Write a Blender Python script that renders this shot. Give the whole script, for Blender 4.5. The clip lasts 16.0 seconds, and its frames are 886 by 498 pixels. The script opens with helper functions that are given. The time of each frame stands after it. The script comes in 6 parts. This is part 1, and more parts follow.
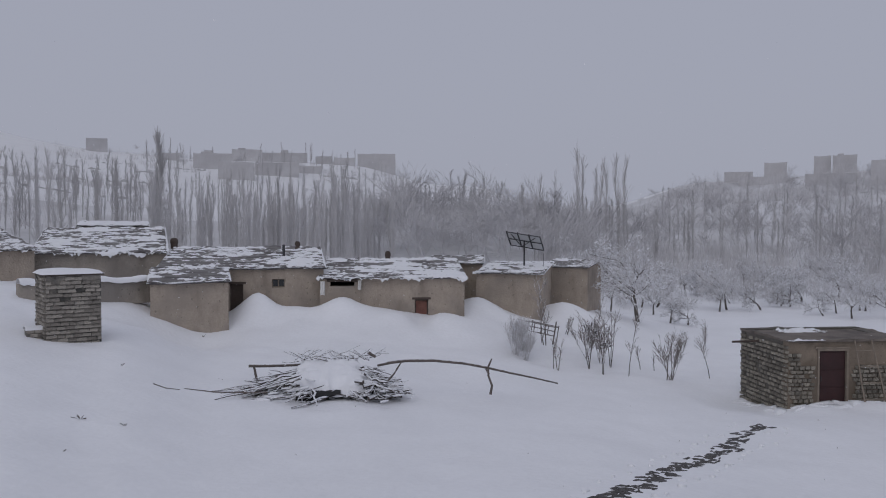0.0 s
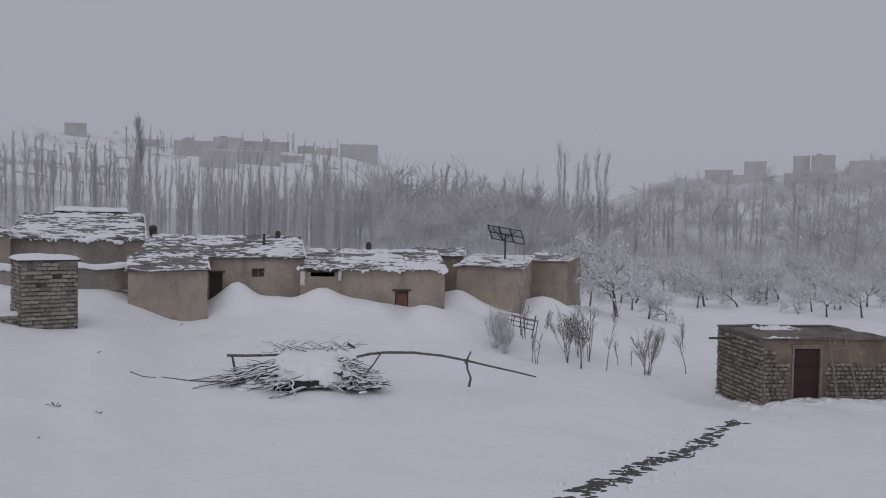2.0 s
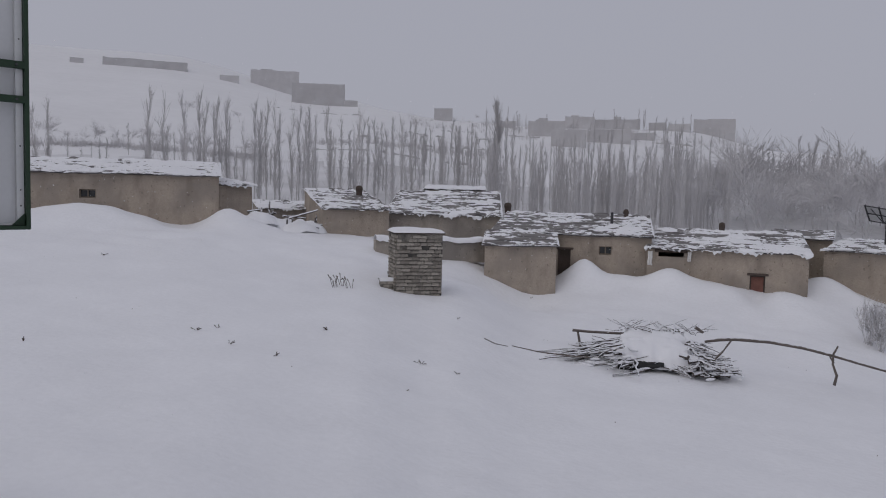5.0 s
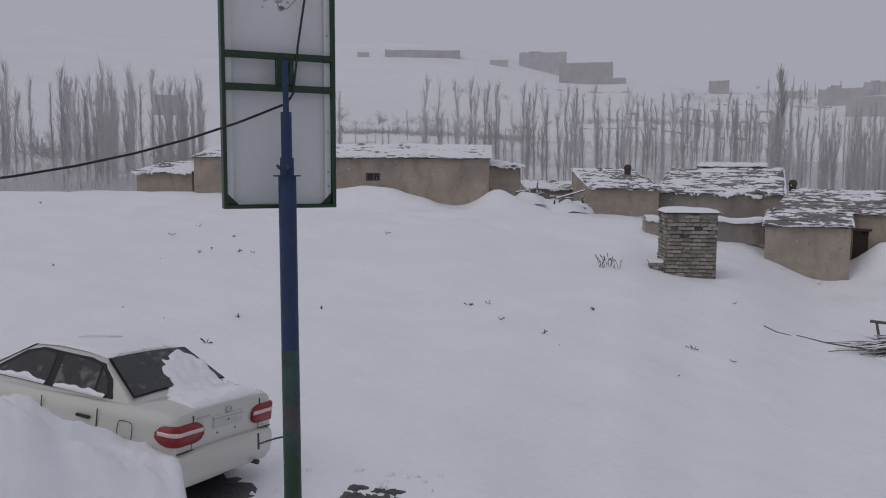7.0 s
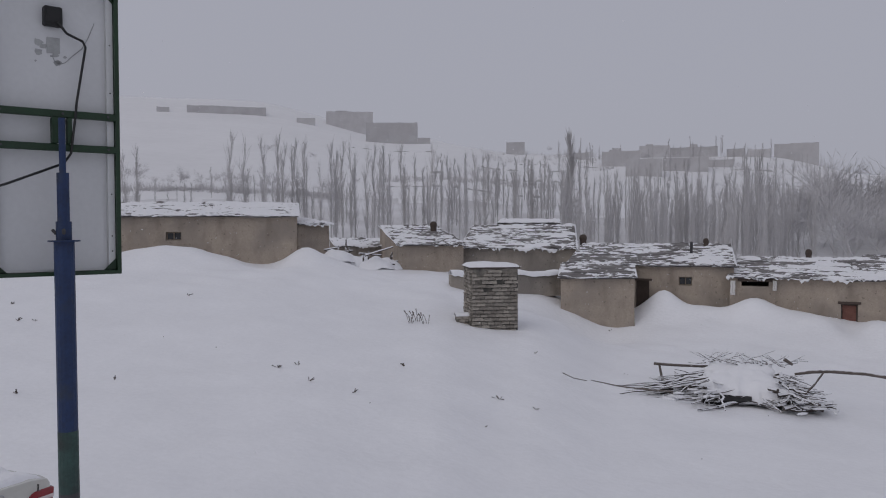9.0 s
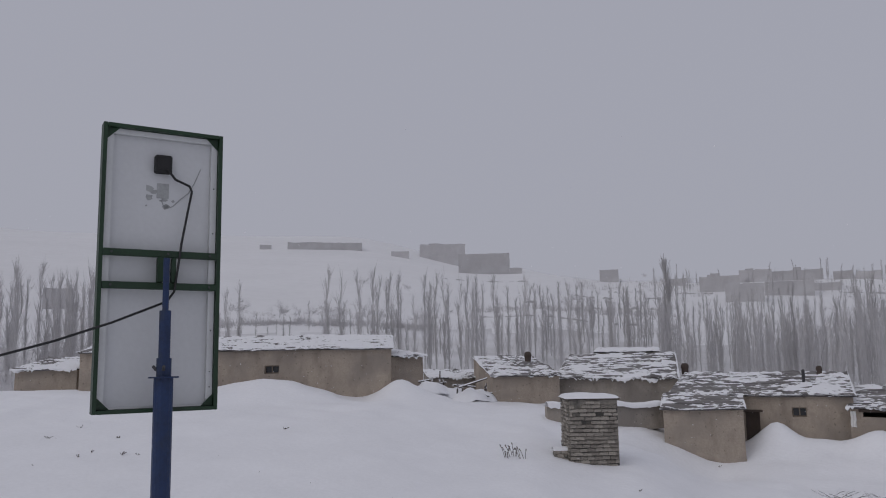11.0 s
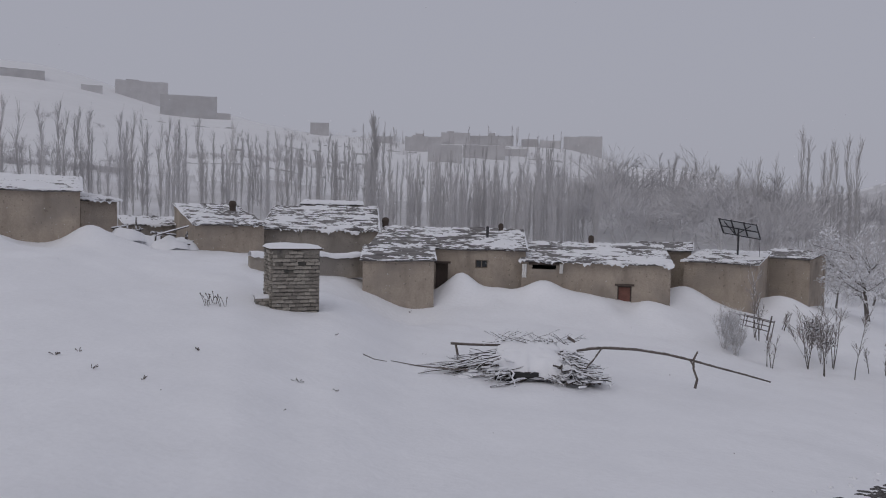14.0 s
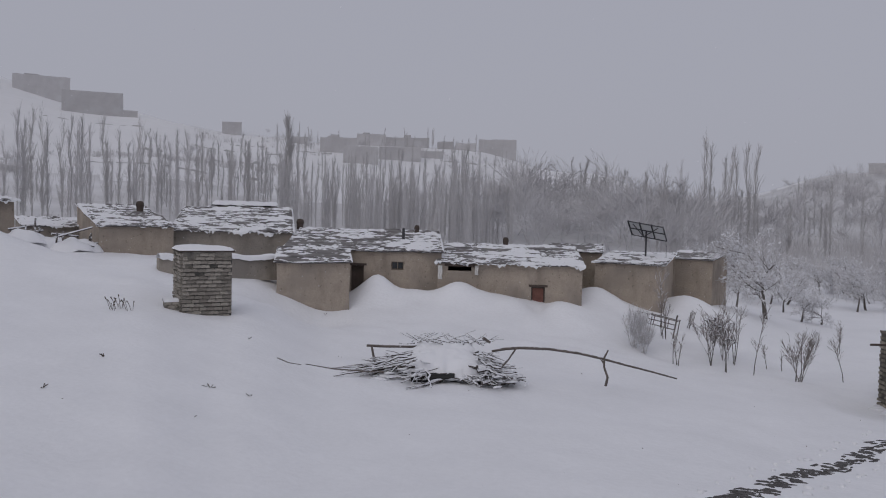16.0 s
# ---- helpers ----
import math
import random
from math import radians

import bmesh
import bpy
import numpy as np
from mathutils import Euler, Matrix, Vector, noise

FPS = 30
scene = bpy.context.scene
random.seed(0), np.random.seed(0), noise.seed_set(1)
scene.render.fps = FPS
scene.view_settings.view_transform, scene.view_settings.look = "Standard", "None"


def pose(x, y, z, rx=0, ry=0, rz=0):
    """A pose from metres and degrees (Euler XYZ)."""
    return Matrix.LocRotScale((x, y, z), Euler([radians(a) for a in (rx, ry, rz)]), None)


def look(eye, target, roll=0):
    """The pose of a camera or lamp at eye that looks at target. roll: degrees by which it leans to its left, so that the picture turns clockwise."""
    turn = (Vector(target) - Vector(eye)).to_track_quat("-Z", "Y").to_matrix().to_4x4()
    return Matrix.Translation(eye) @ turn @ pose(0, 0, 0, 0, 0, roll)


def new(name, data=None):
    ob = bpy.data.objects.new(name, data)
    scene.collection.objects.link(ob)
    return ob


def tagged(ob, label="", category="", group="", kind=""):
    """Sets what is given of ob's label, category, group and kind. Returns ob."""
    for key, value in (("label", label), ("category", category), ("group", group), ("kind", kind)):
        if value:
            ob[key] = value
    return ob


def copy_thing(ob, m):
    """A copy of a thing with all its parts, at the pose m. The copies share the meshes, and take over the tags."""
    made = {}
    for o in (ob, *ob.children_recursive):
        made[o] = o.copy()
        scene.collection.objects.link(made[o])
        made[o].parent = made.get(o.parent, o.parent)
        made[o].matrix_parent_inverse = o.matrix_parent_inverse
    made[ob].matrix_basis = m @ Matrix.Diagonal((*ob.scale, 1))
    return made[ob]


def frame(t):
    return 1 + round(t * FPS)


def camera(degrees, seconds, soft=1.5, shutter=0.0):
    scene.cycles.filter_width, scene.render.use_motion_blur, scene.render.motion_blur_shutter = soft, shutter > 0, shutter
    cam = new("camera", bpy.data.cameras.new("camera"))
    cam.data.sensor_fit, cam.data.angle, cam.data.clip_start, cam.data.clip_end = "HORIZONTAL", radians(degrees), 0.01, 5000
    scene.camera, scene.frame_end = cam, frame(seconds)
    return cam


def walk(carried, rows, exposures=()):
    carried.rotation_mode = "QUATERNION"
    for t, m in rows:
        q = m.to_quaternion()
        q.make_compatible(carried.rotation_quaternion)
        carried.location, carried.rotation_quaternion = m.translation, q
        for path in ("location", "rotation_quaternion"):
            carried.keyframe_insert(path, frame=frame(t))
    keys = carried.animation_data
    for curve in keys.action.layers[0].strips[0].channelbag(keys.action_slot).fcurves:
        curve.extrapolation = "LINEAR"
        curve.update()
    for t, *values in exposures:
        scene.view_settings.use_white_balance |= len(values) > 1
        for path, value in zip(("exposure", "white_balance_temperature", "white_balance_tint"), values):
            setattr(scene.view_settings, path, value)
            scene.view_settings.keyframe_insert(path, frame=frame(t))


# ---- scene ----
FOV = 58.22
PATH = [
    (0.0, pose(0.014, 0.018, 3.619, 88.58, 0.04, 0.95)),
    (0.5, pose(0.014, 0.018, 3.619, 88.16, -0.20, 0.65)),
    (1.0, pose(0.014, 0.018, 3.619, 88.16, -0.83, 0.20)),
    (1.5, pose(0.014, 0.018, 3.619, 88.11, -0.98, -0.13)),
    (2.0, pose(0.014, 0.018, 3.619, 88.04, -1.01, -0.38)),
    (2.5, pose(0.014, 0.018, 3.619, 87.96, -1.01, -0.65)),
    (3.0, pose(0.014, 0.018, 3.619, 87.93, -1.16, -0.70)),
    (3.5, pose(0.014, 0.018, 3.619, 87.78, -1.17, -0.03)),
    (4.0, pose(0.014, 0.018, 3.619, 87.67, -1.11, 5.26)),
    (4.5, pose(0.014, 0.018, 3.619, 87.39, -1.16, 12.63)),
    (5.0, pose(0.014, 0.018, 3.619, 85.97, -1.33, 24.30)),
    (5.2, pose(0.008, 0.010, 3.591, 85.44, -1.41, 27.42)),
    (5.6, pose(0.000, 0.000, 3.595, 84.80, -1.20, 33.80)),
    (6.1, pose(-0.012, -0.015, 3.600, 84.30, -0.80, 40.00)),
    (6.7, pose(-0.022, -0.027, 3.600, 84.20, -0.35, 43.60)),
    (7.3, pose(-0.027, -0.033, 3.602, 84.42, -0.06, 42.47)),
    (7.5, pose(-0.025, -0.031, 3.602, 84.52, 0.10, 41.90)),
    (8.0, pose(-0.021, -0.027, 3.611, 85.93, 0.06, 39.56)),
    (8.5, pose(-0.003, -0.004, 3.628, 87.50, 0.21, 37.41)),
    (9.0, pose(0.014, 0.017, 3.628, 88.39, 0.20, 29.61)),
    (9.2, pose(0.017, 0.022, 3.629, 89.60, 0.39, 27.29)),
    (9.7, pose(0.022, 0.028, 3.625, 91.90, 0.55, 24.90)),
    (10.3, pose(0.008, 0.052, 3.632, 95.20, 0.75, 29.60)),
    (10.9, pose(-0.010, 0.070, 3.636, 98.00, 0.90, 36.40)),
    (11.3, pose(-0.020, 0.078, 3.640, 95.00, 0.75, 34.70)),
    (11.5, pose(-0.016, 0.075, 3.636, 91.94, 0.37, 32.04)),
    (12.0, pose(0.010, 0.055, 3.626, 89.06, -0.10, 28.07)),
    (12.5, pose(0.031, 0.039, 3.622, 88.13, -0.57, 24.29)),
    (13.0, pose(0.031, 0.039, 3.622, 87.10, -1.05, 19.87)),
    (13.5, pose(0.031, 0.039, 3.622, 87.19, -0.95, 17.56)),
    (14.0, pose(0.031, 0.039, 3.622, 87.22, -1.16, 15.54)),
    (14.5, pose(0.031, 0.039, 3.622, 87.11, -1.16, 14.78)),
    (15.0, pose(0.031, 0.039, 3.622, 87.16, -0.99, 14.87)),
    (15.5, pose(0.031, 0.039, 3.622, 87.26, -0.98, 14.90)),
    (16.0, pose(0.031, 0.039, 3.622, 87.48, -1.37, 9.50)),
]
cam = camera(FOV, 16.0, soft=1.05)
walk(cam, PATH, ((0.0, 0.0, 6220, 10), (0.5, 0.0, 6330, 10), (1.5, 0.0, 6420, 10), (2.5, 0.0, 6480, 10), (16.0, 0.0, 6480, 10)))

# ---- light: overcast snowfall, even grey sky, very broad weak sun ----
world = bpy.data.worlds.new("overcast_sky")
scene.world = world
world.use_nodes = True
wn = world.node_tree
wn.nodes.clear()
w_out = wn.nodes.new("ShaderNodeOutputWorld")
w_bg = wn.nodes.new("ShaderNodeBackground")
w_mix = wn.nodes.new("ShaderNodeMix")
w_mix.data_type = "RGBA"
w_sky = wn.nodes.new("ShaderNodeTexSky")
w_sky.sky_type = "NISHITA"
w_sky.sun_disc = False
w_sky.sun_elevation, w_sky.sun_rotation = radians(42), radians(200)
w_sky.dust_density = 8.0
w_mix.inputs["Factor"].default_value = 0.006
w_mix.inputs["A"].default_value = (0.388, 0.394, 0.456, 1)
wn.links.new(w_sky.outputs["Color"], w_mix.inputs["B"])
wn.links.new(w_mix.outputs["Result"], w_bg.inputs["Color"])
w_bg.inputs["Strength"].default_value = 0.90
wn.links.new(w_bg.outputs["Background"], w_out.inputs["Surface"])

sun_data = bpy.data.lights.new("sun", "SUN")
sun_data.energy = 0.33
sun_data.angle = radians(70)
sun_data.color = (1.0, 0.985, 0.96)
sun = new("sun", sun_data)
sun.matrix_world = look((-20, -40, 70), (0, 20, 0))


# ---- materials ----
def material(name, base, rough=0.8, spread=0.25, scale=6.0, fine=60.0, bump=0.15, metal=0.0,
             second=None, amount=0.5, random_tint=0.0, snow=0.0, snow_edge=0.55, stretch=None, drips=0.0):
    """Two scales of noise over a base colour, an optional second colour in blotches, optional snow lying on faces that look up."""
    m = bpy.data.materials.new(name)
    m.use_nodes = True
    nt = m.node_tree
    b = nt.nodes["Principled BSDF"]
    tc = nt.nodes.new("ShaderNodeTexCoord")
    vec = tc.outputs["Object"]
    if stretch:
        mp = nt.nodes.new("ShaderNodeMapping")
        mp.inputs["Scale"].default_value = stretch
        nt.links.new(vec, mp.inputs["Vector"])
        vec = mp.outputs["Vector"]

    def tex(sc, detail=5.0):
        n = nt.nodes.new("ShaderNodeTexNoise")
        n.inputs["Scale"].default_value = sc
        n.inputs["Detail"].default_value = detail
        nt.links.new(vec, n.inputs["Vector"])
        return n.outputs["Fac"]

    def mix(a, bb, fac, mode="MIX"):
        n = nt.nodes.new("ShaderNodeMix")
        n.data_type, n.blend_type = "RGBA", mode
        for key, v in (("A", a), ("B", bb), ("Factor", fac)):
            if isinstance(v, (tuple, float)):
                n.inputs[key].default_value = v
            else:
                nt.links.new(v, n.inputs[key])
        return n.outputs["Result"]

    def ramp(src, lo, hi, v0=0.0, v1=1.0):
        n = nt.nodes.new("ShaderNodeMapRange")
        n.inputs[1].default_value, n.inputs[2].default_value = lo, hi
        n.inputs[3].default_value, n.inputs[4].default_value = v0, v1
        nt.links.new(src, n.inputs[0])
        return n.outputs[0]

    big, small = tex(scale), tex(fine, 3.0)
    dark = tuple(c * (1 - spread) for c in base) + (1,)
    lite = tuple(min(1, c * (1 + spread)) for c in base) + (1,)
    col = mix(dark, lite, ramp(big, 0.3, 0.7))
    col = mix(col, mix(dark, lite, ramp(small, 0.3, 0.7)), 0.4)
    if second:
        col = mix(col, tuple(second) + (1,), ramp(tex(scale * 0.6, 8.0), 0.62 - 0.3 * amount, 0.72 - 0.2 * amount))
    if drips:
        mp2 = nt.nodes.new("ShaderNodeMapping")
        mp2.inputs["Scale"].default_value = (1.1, 1.1, 0.45)
        nt.links.new(tc.outputs["Object"], mp2.inputs["Vector"])
        nn = nt.nodes.new("ShaderNodeTexNoise")
        nn.inputs["Scale"].default_value, nn.inputs["Detail"].default_value = 1.6, 6.0
        nt.links.new(mp2.outputs["Vector"], nn.inputs["Vector"])
        col = mix(col, tuple(c * 0.6 for c in base) + (1,), ramp(nn.outputs["Fac"], 0.52, 0.70, 0.0, drips))
        col = mix(col, tuple(c * 0.45 for c in base) + (1,), ramp(tex(7.0, 2.0), 0.66, 0.70, 0.0, drips))
    if random_tint:
        oi = nt.nodes.new("ShaderNodeObjectInfo")
        val = nt.nodes.new("ShaderNodeHueSaturation")
        nt.links.new(ramp(oi.outputs["Random"], 0, 1, 1 - random_tint, 1 + random_tint), val.inputs["Value"])
        nt.links.new(col, val.inputs["Color"])
        col = val.outputs["Color"]
    if snow:
        geo = nt.nodes.new("ShaderNodeNewGeometry")
        sep = nt.nodes.new("ShaderNodeSeparateXYZ")
        nt.links.new(geo.outputs["Normal"], sep.inputs[0])
        add = nt.nodes.new("ShaderNodeMath")
        add.operation = "MULTIPLY_ADD"
        nt.links.new(tex(9.0, 4.0), add.inputs[0])
        add.inputs[1].default_value = 1.4
        nt.links.new(sep.outputs["Z"], add.inputs[2])
        col = mix(col, (0.82, 0.83, 0.86, 1), ramp(add.outputs[0], snow_edge + 0.6, snow_edge + 0.85, 0.0, snow))
    nt.links.new(col, b.inputs["Base Color"])
    b.inputs["Roughness"].default_value = rough
    b.inputs["Metallic"].default_value = metal
    if bump:
        bp = nt.nodes.new("ShaderNodeBump")
        bp.inputs["Strength"].default_value = bump
        bp.inputs["Distance"].default_value = 0.03
        nt.links.new(small, bp.inputs["Height"])
        nt.links.new(bp.outputs["Normal"], b.inputs["Normal"])
    return m


SNOW = material("snow", (0.86, 0.865, 0.89), 0.65, 0.045, 0.5, 7.0, 0.6)
SNOW_LUMP = material("snow_lumps", (0.85, 0.855, 0.88), 0.7, 0.04, 3.0, 30.0, 0.25)
MUD = material("mud_plaster", (0.40, 0.34, 0.28), 0.95, 0.2, 0.8, 16.0, 0.8, second=(0.30, 0.262, 0.225), amount=0.5, drips=0.65)
MUD_GREY = material("grey_mud_plaster", (0.34, 0.305, 0.265), 0.95, 0.2, 0.8, 16.0, 0.8, second=(0.25, 0.228, 0.205), amount=0.5, drips=0.7)
ROOF_EARTH = material("wet_roof_earth", (0.21, 0.20, 0.195), 0.95, 0.25, 2.0, 25.0, 0.5, second=(0.11, 0.10, 0.10), amount=0.5, stretch=(0.6, 2.2, 1))
BLOCK = material("concrete_block", (0.39, 0.355, 0.31), 0.95, 0.38, 5.0, 40.0, 0.9, second=(0.25, 0.24, 0.215), amount=0.4, random_tint=0.3)
BLOCK_TAN = material("pale_stone_block", (0.285, 0.26, 0.215), 0.95, 0.35, 5.0, 40.0, 0.8, random_tint=0.38)
MORTAR = material("dark_mortar", (0.125, 0.115, 0.10), 1.0, 0.3, 3.0, 40.0, 0.6)
WORN_MORTAR = material("worn_grey_mortar", (0.29, 0.268, 0.235), 1.0, 0.45, 2.2, 18.0, 1.0, second=(0.10, 0.098, 0.09), amount=0.55, drips=0.5)
MUD_FACING = material("mud_facing", (0.215, 0.175, 0.135), 0.95, 0.3, 1.4, 25.0, 0.5, second=(0.15, 0.12, 0.09), amount=0.45, drips=0.6)
SHED_ROOF = material("wet_brown_earth", (0.17, 0.145, 0.125), 0.9, 0.25, 1.6, 25.0, 0.5, second=(0.10, 0.085, 0.075), amount=0.5)
DOOR_RED = material("dark_red_door_paint", (0.036, 0.011, 0.011), 0.6, 0.35, 3.0, 40.0, 0.15)
DOOR_WOOD = material("red_brown_old_wood", (0.20, 0.09, 0.07), 0.8, 0.3, 3.0, 30.0, 0.3)
DARK_WOOD = material("dark_old_wood", (0.085, 0.065, 0.055), 0.9, 0.3, 3.0, 30.0, 0.3)
LADDER_WOOD = material("weathered_ladder_wood", (0.24, 0.20, 0.16), 0.9, 0.25, 3.0, 30.0, 0.3)
RECESS_SHADE = material("painted_recess_shade", (0.04, 0.036, 0.033), 1.0, 0.2, 2.0, 20.0, 0.0)
PANE = material("dusty_pane", (0.05, 0.055, 0.06), 0.15, 0.3, 3.0, 20.0, 0.0)
STICK = material("wet_bark_with_snow", (0.075, 0.062, 0.056), 0.9, 0.3, 5.0, 40.0, 0.3, random_tint=0.3, snow=0.95, snow_edge=0.05)
POLEWOOD = material("bare_peeled_pole", (0.13, 0.11, 0.10), 0.9, 0.3, 4.0, 40.0, 0.3, snow=0.8, snow_edge=0.75)
BARK = material("dark_bark", (0.13, 0.115, 0.105), 0.95, 0.25, 4.0, 30.0, 0.4, snow=0.9, snow_edge=0.45)
TWIG = material("frosted_twigs", (0.52, 0.505, 0.505), 0.9, 0.3, 2.0, 20.0, 0.0, random_tint=0.12, snow=0.9, snow_edge=0.0)
FINE_TWIG = material("fine_bare_twigs", (0.24, 0.215, 0.205), 0.9, 0.3, 2.0, 20.0, 0.0, random_tint=0.2, snow=0.9, snow_edge=0.3)
# Far trees, walls and windows: haze is put into these pale base colours.
POPLAR_BARK = material("hazy_frosted_poplar_bark", (0.53, 0.515, 0.515), 0.95, 0.18, 1.0, 10.0, 0.0, random_tint=0.15)
POPLAR_TWIG = material("hazy_frosted_poplar_twigs", (0.56, 0.55, 0.555), 0.95, 0.15, 1.0, 10.0, 0.0, random_tint=0.15)
FAR_TWIG = material("hazy_rimed_far_twigs", (0.585, 0.575, 0.585), 0.95, 0.12, 1.0, 10.0, 0.0, random_tint=0.08)
FAR_MUD = material("hazy_far_wall", (0.53, 0.52, 0.528), 0.95, 0.09, 0.4, 8.0, 0.0, random_tint=0.09, second=(0.57, 0.565, 0.575), amount=0.35)
# Far ground drawn toward sky grey: haze in the colour, with scrub below woods.
SLOPE_SNOW = material("hazy_hillside_snow", (0.775, 0.775, 0.79), 0.8, 0.04, 0.05, 0.4, 0.0)
SCRUB_SLOPE = material("hazy_scrub_slope", (0.60, 0.595, 0.605), 0.9, 0.14, 0.08, 0.7, 0.0, second=(0.74, 0.74, 0.76), amount=0.45)
FAR_DARK = material("hazy_far_window", (0.36, 0.335, 0.335), 0.95, 0.1, 0.5, 8.0, 0.0)
WET_MUD = material("wet_trampled_mud", (0.075, 0.07, 0.068), 0.55, 0.4, 3.0, 30.0, 0.4, snow=0.0)
STEEL_DARK = material("dark_painted_steel", (0.05, 0.05, 0.055), 0.6, 0.25, 4.0, 40.0, 0.1)
CELL = material("photovoltaic_glass", (0.16, 0.17, 0.19), 0.35, 0.2, 3.0, 30.0, 0.0)
GREEN_STEEL = material("dark_green_painted_steel", (0.009, 0.034, 0.013), 0.5, 0.35, 6.0, 60.0, 0.15)
BLUE_STEEL = material("dark_blue_painted_steel", (0.006, 0.024, 0.085), 0.5, 0.35, 6.0, 50.0, 0.2, second=(0.02, 0.03, 0.05), amount=0.25)
TEAL_STEEL = material("worn_teal_painted_steel", (0.025, 0.058, 0.052), 0.6, 0.4, 8.0, 50.0, 0.25, second=(0.02, 0.025, 0.025), amount=0.4)
BACKSHEET = material("white_backsheet", (0.60, 0.61, 0.62), 0.5, 0.05, 2.0, 40.0, 0.03)
ALUMINIUM = material("dull_aluminium", (0.62, 0.63, 0.63), 0.45, 0.08, 4.0, 50.0, 0.05, metal=0.3)
GLUE = material("grey_glue_smear", (0.36, 0.37, 0.37), 0.7, 0.2, 20.0, 60.0, 0.2)
CABLE = material("black_cable", (0.012, 0.012, 0.013), 0.5, 0.2, 10.0, 60.0, 0.0)
CAR_PAINT = material("cream_white_car_paint", (0.55, 0.545, 0.50), 0.28, 0.03, 1.2, 30.0, 0.02)
CAR_PAINT.node_tree.nodes["Principled BSDF"].inputs["Coat Weight"].default_value = 0.6
RUBBER = material("black_rubber", (0.015, 0.015, 0.016), 0.7, 0.3, 8.0, 60.0, 0.1)
CAR_GLASS = material("dark_wet_car_glass", (0.022, 0.024, 0.024), 0.22, 0.6, 8.0, 90.0, 0.5, second=(0.13, 0.135, 0.14), amount=0.2)
LAMP_RED = material("red_lamp_lens", (0.24, 0.008, 0.014), 0.2, 0.2, 12.0, 60.0, 0.0)
LAMP_CLEAR = material("pale_lamp_lens", (0.66, 0.55, 0.54), 0.2, 0.1, 12.0, 60.0, 0.0)
CHROME = material("dull_chrome", (0.42, 0.43, 0.44), 0.3, 0.1, 5.0, 50.0, 0.0, metal=0.9)
PLATE_GREY = material("snow_smeared_plate", (0.50, 0.50, 0.49), 0.6, 0.12, 8.0, 40.0, 0.05)
SEAM = material("panel_gap", (0.05, 0.05, 0.05), 0.8, 0.1, 5.0, 50.0, 0.0)
CLOTH = material("white_weathered_sheet", (0.72, 0.71, 0.69), 0.8, 0.12, 3.0, 20.0, 0.2)


# ---- building helpers ----
def spot(az, d):
    """Plan position at a bearing in degrees (positive to the west of north) and a distance from the viewpoint."""
    a = radians(az)
    return -d * math.sin(a), d * math.cos(a)


class Shape:
    """Collects vertices and faces for one mesh."""

    def __init__(self):
        self.v, self.f, self.mi = [], [], []

    def add(self, verts, faces, slot=0):
        o = len(self.v)
        self.v += [tuple(p) for p in verts]
        self.f += [tuple(i + o for i in f) for f in faces]
        self.mi += [slot] * len(faces)
        return self

    def box(self, x0, x1, y0, y1, z0, z1, slot=0, bevel=0.0):
        if bevel <= 0:
            v = [(x, y, z) for x in (x0, x1) for y in (y0, y1) for z in (z0, z1)]
            f = [(0, 1, 3, 2), (4, 6, 7, 5), (0, 4, 5, 1), (2, 3, 7, 6), (0, 2, 6, 4), (1, 5, 7, 3)]
            return self.add(v, f, slot)
        b = bevel
        rings = []
        for z, k in ((z0, b), (z0 + b, 0), (z1 - b, 0), (z1, b)):
            rings.append([(x0 + k + b * 0, y0 + k, z), (x1 - k, y0 + k, z), (x1 - k, y1 - k, z), (x0 + k, y1 - k, z)])
        v = [p for r in rings for p in r]
        f = [(3, 2, 1, 0), (12, 13, 14, 15)]
        for r in range(3):
            for i in range(4):
                j = (i + 1) % 4
                f.append((r * 4 + i, r * 4 + j, r * 4 + 4 + j, r * 4 + 4 + i))
        return self.add(v, f, slot)

    def tube(self, points, radii, n=6, slot=0, caps=True):
        rings = []
        for i, p in enumerate(points):
            p = Vector(p)
            a = Vector(points[max(0, i - 1)])
            c = Vector(points[min(len(points) - 1, i + 1)])
            d = (c - a).normalized()
            up = Vector((0, 0, 1)) if abs(d.z) < 0.9 else Vector((1, 0, 0))
            s = d.cross(up).normalized()
            u = s.cross(d)
            r = radii[i]
            rings.append([p + s * (r * math.cos(2 * math.pi * k / n)) + u * (r * math.sin(2 * math.pi * k / n)) for k in range(n)])
        v = [q for r in rings for q in r]
        f = []
        for i in range(len(points) - 1):
            for k in range(n):
                j = (k + 1) % n
                f.append((i * n + k, i * n + j, i * n + n + j, i * n + n + k))
        if caps:
            f.append(tuple(range(n - 1, -1, -1)))
            f.append(tuple((len(points) - 1) * n + k for k in range(n)))
        return self.add(v, f, slot)

    def mesh(self, name, mats, smooth=False):
        me = bpy.data.meshes.new(name)
        me.from_pydata(self.v, [], self.f)
        for m in mats:
            me.materials.append(m)
        if len(mats) > 1:
            me.polygons.foreach_set("material_index", self.mi)
        if smooth:
            me.polygons.foreach_set("use_smooth", [True] * len(me.polygons))
        me.update()
        return me


def part(name, shape, mat, parent, label="", smooth=False):
    mats = mat if isinstance(mat, (list, tuple)) else [mat]
    ob = new(name, shape if isinstance(shape, bpy.types.Mesh) else shape.mesh(name, mats, smooth))
    ob.parent = parent
    return tagged(ob, label)


def thing(name, label, category, m=Matrix(), group="", kind=""):
    ob = new(name)
    ob.empty_display_size = 0.3
    ob.matrix_basis = m
    return tagged(ob, label, category, group, kind)


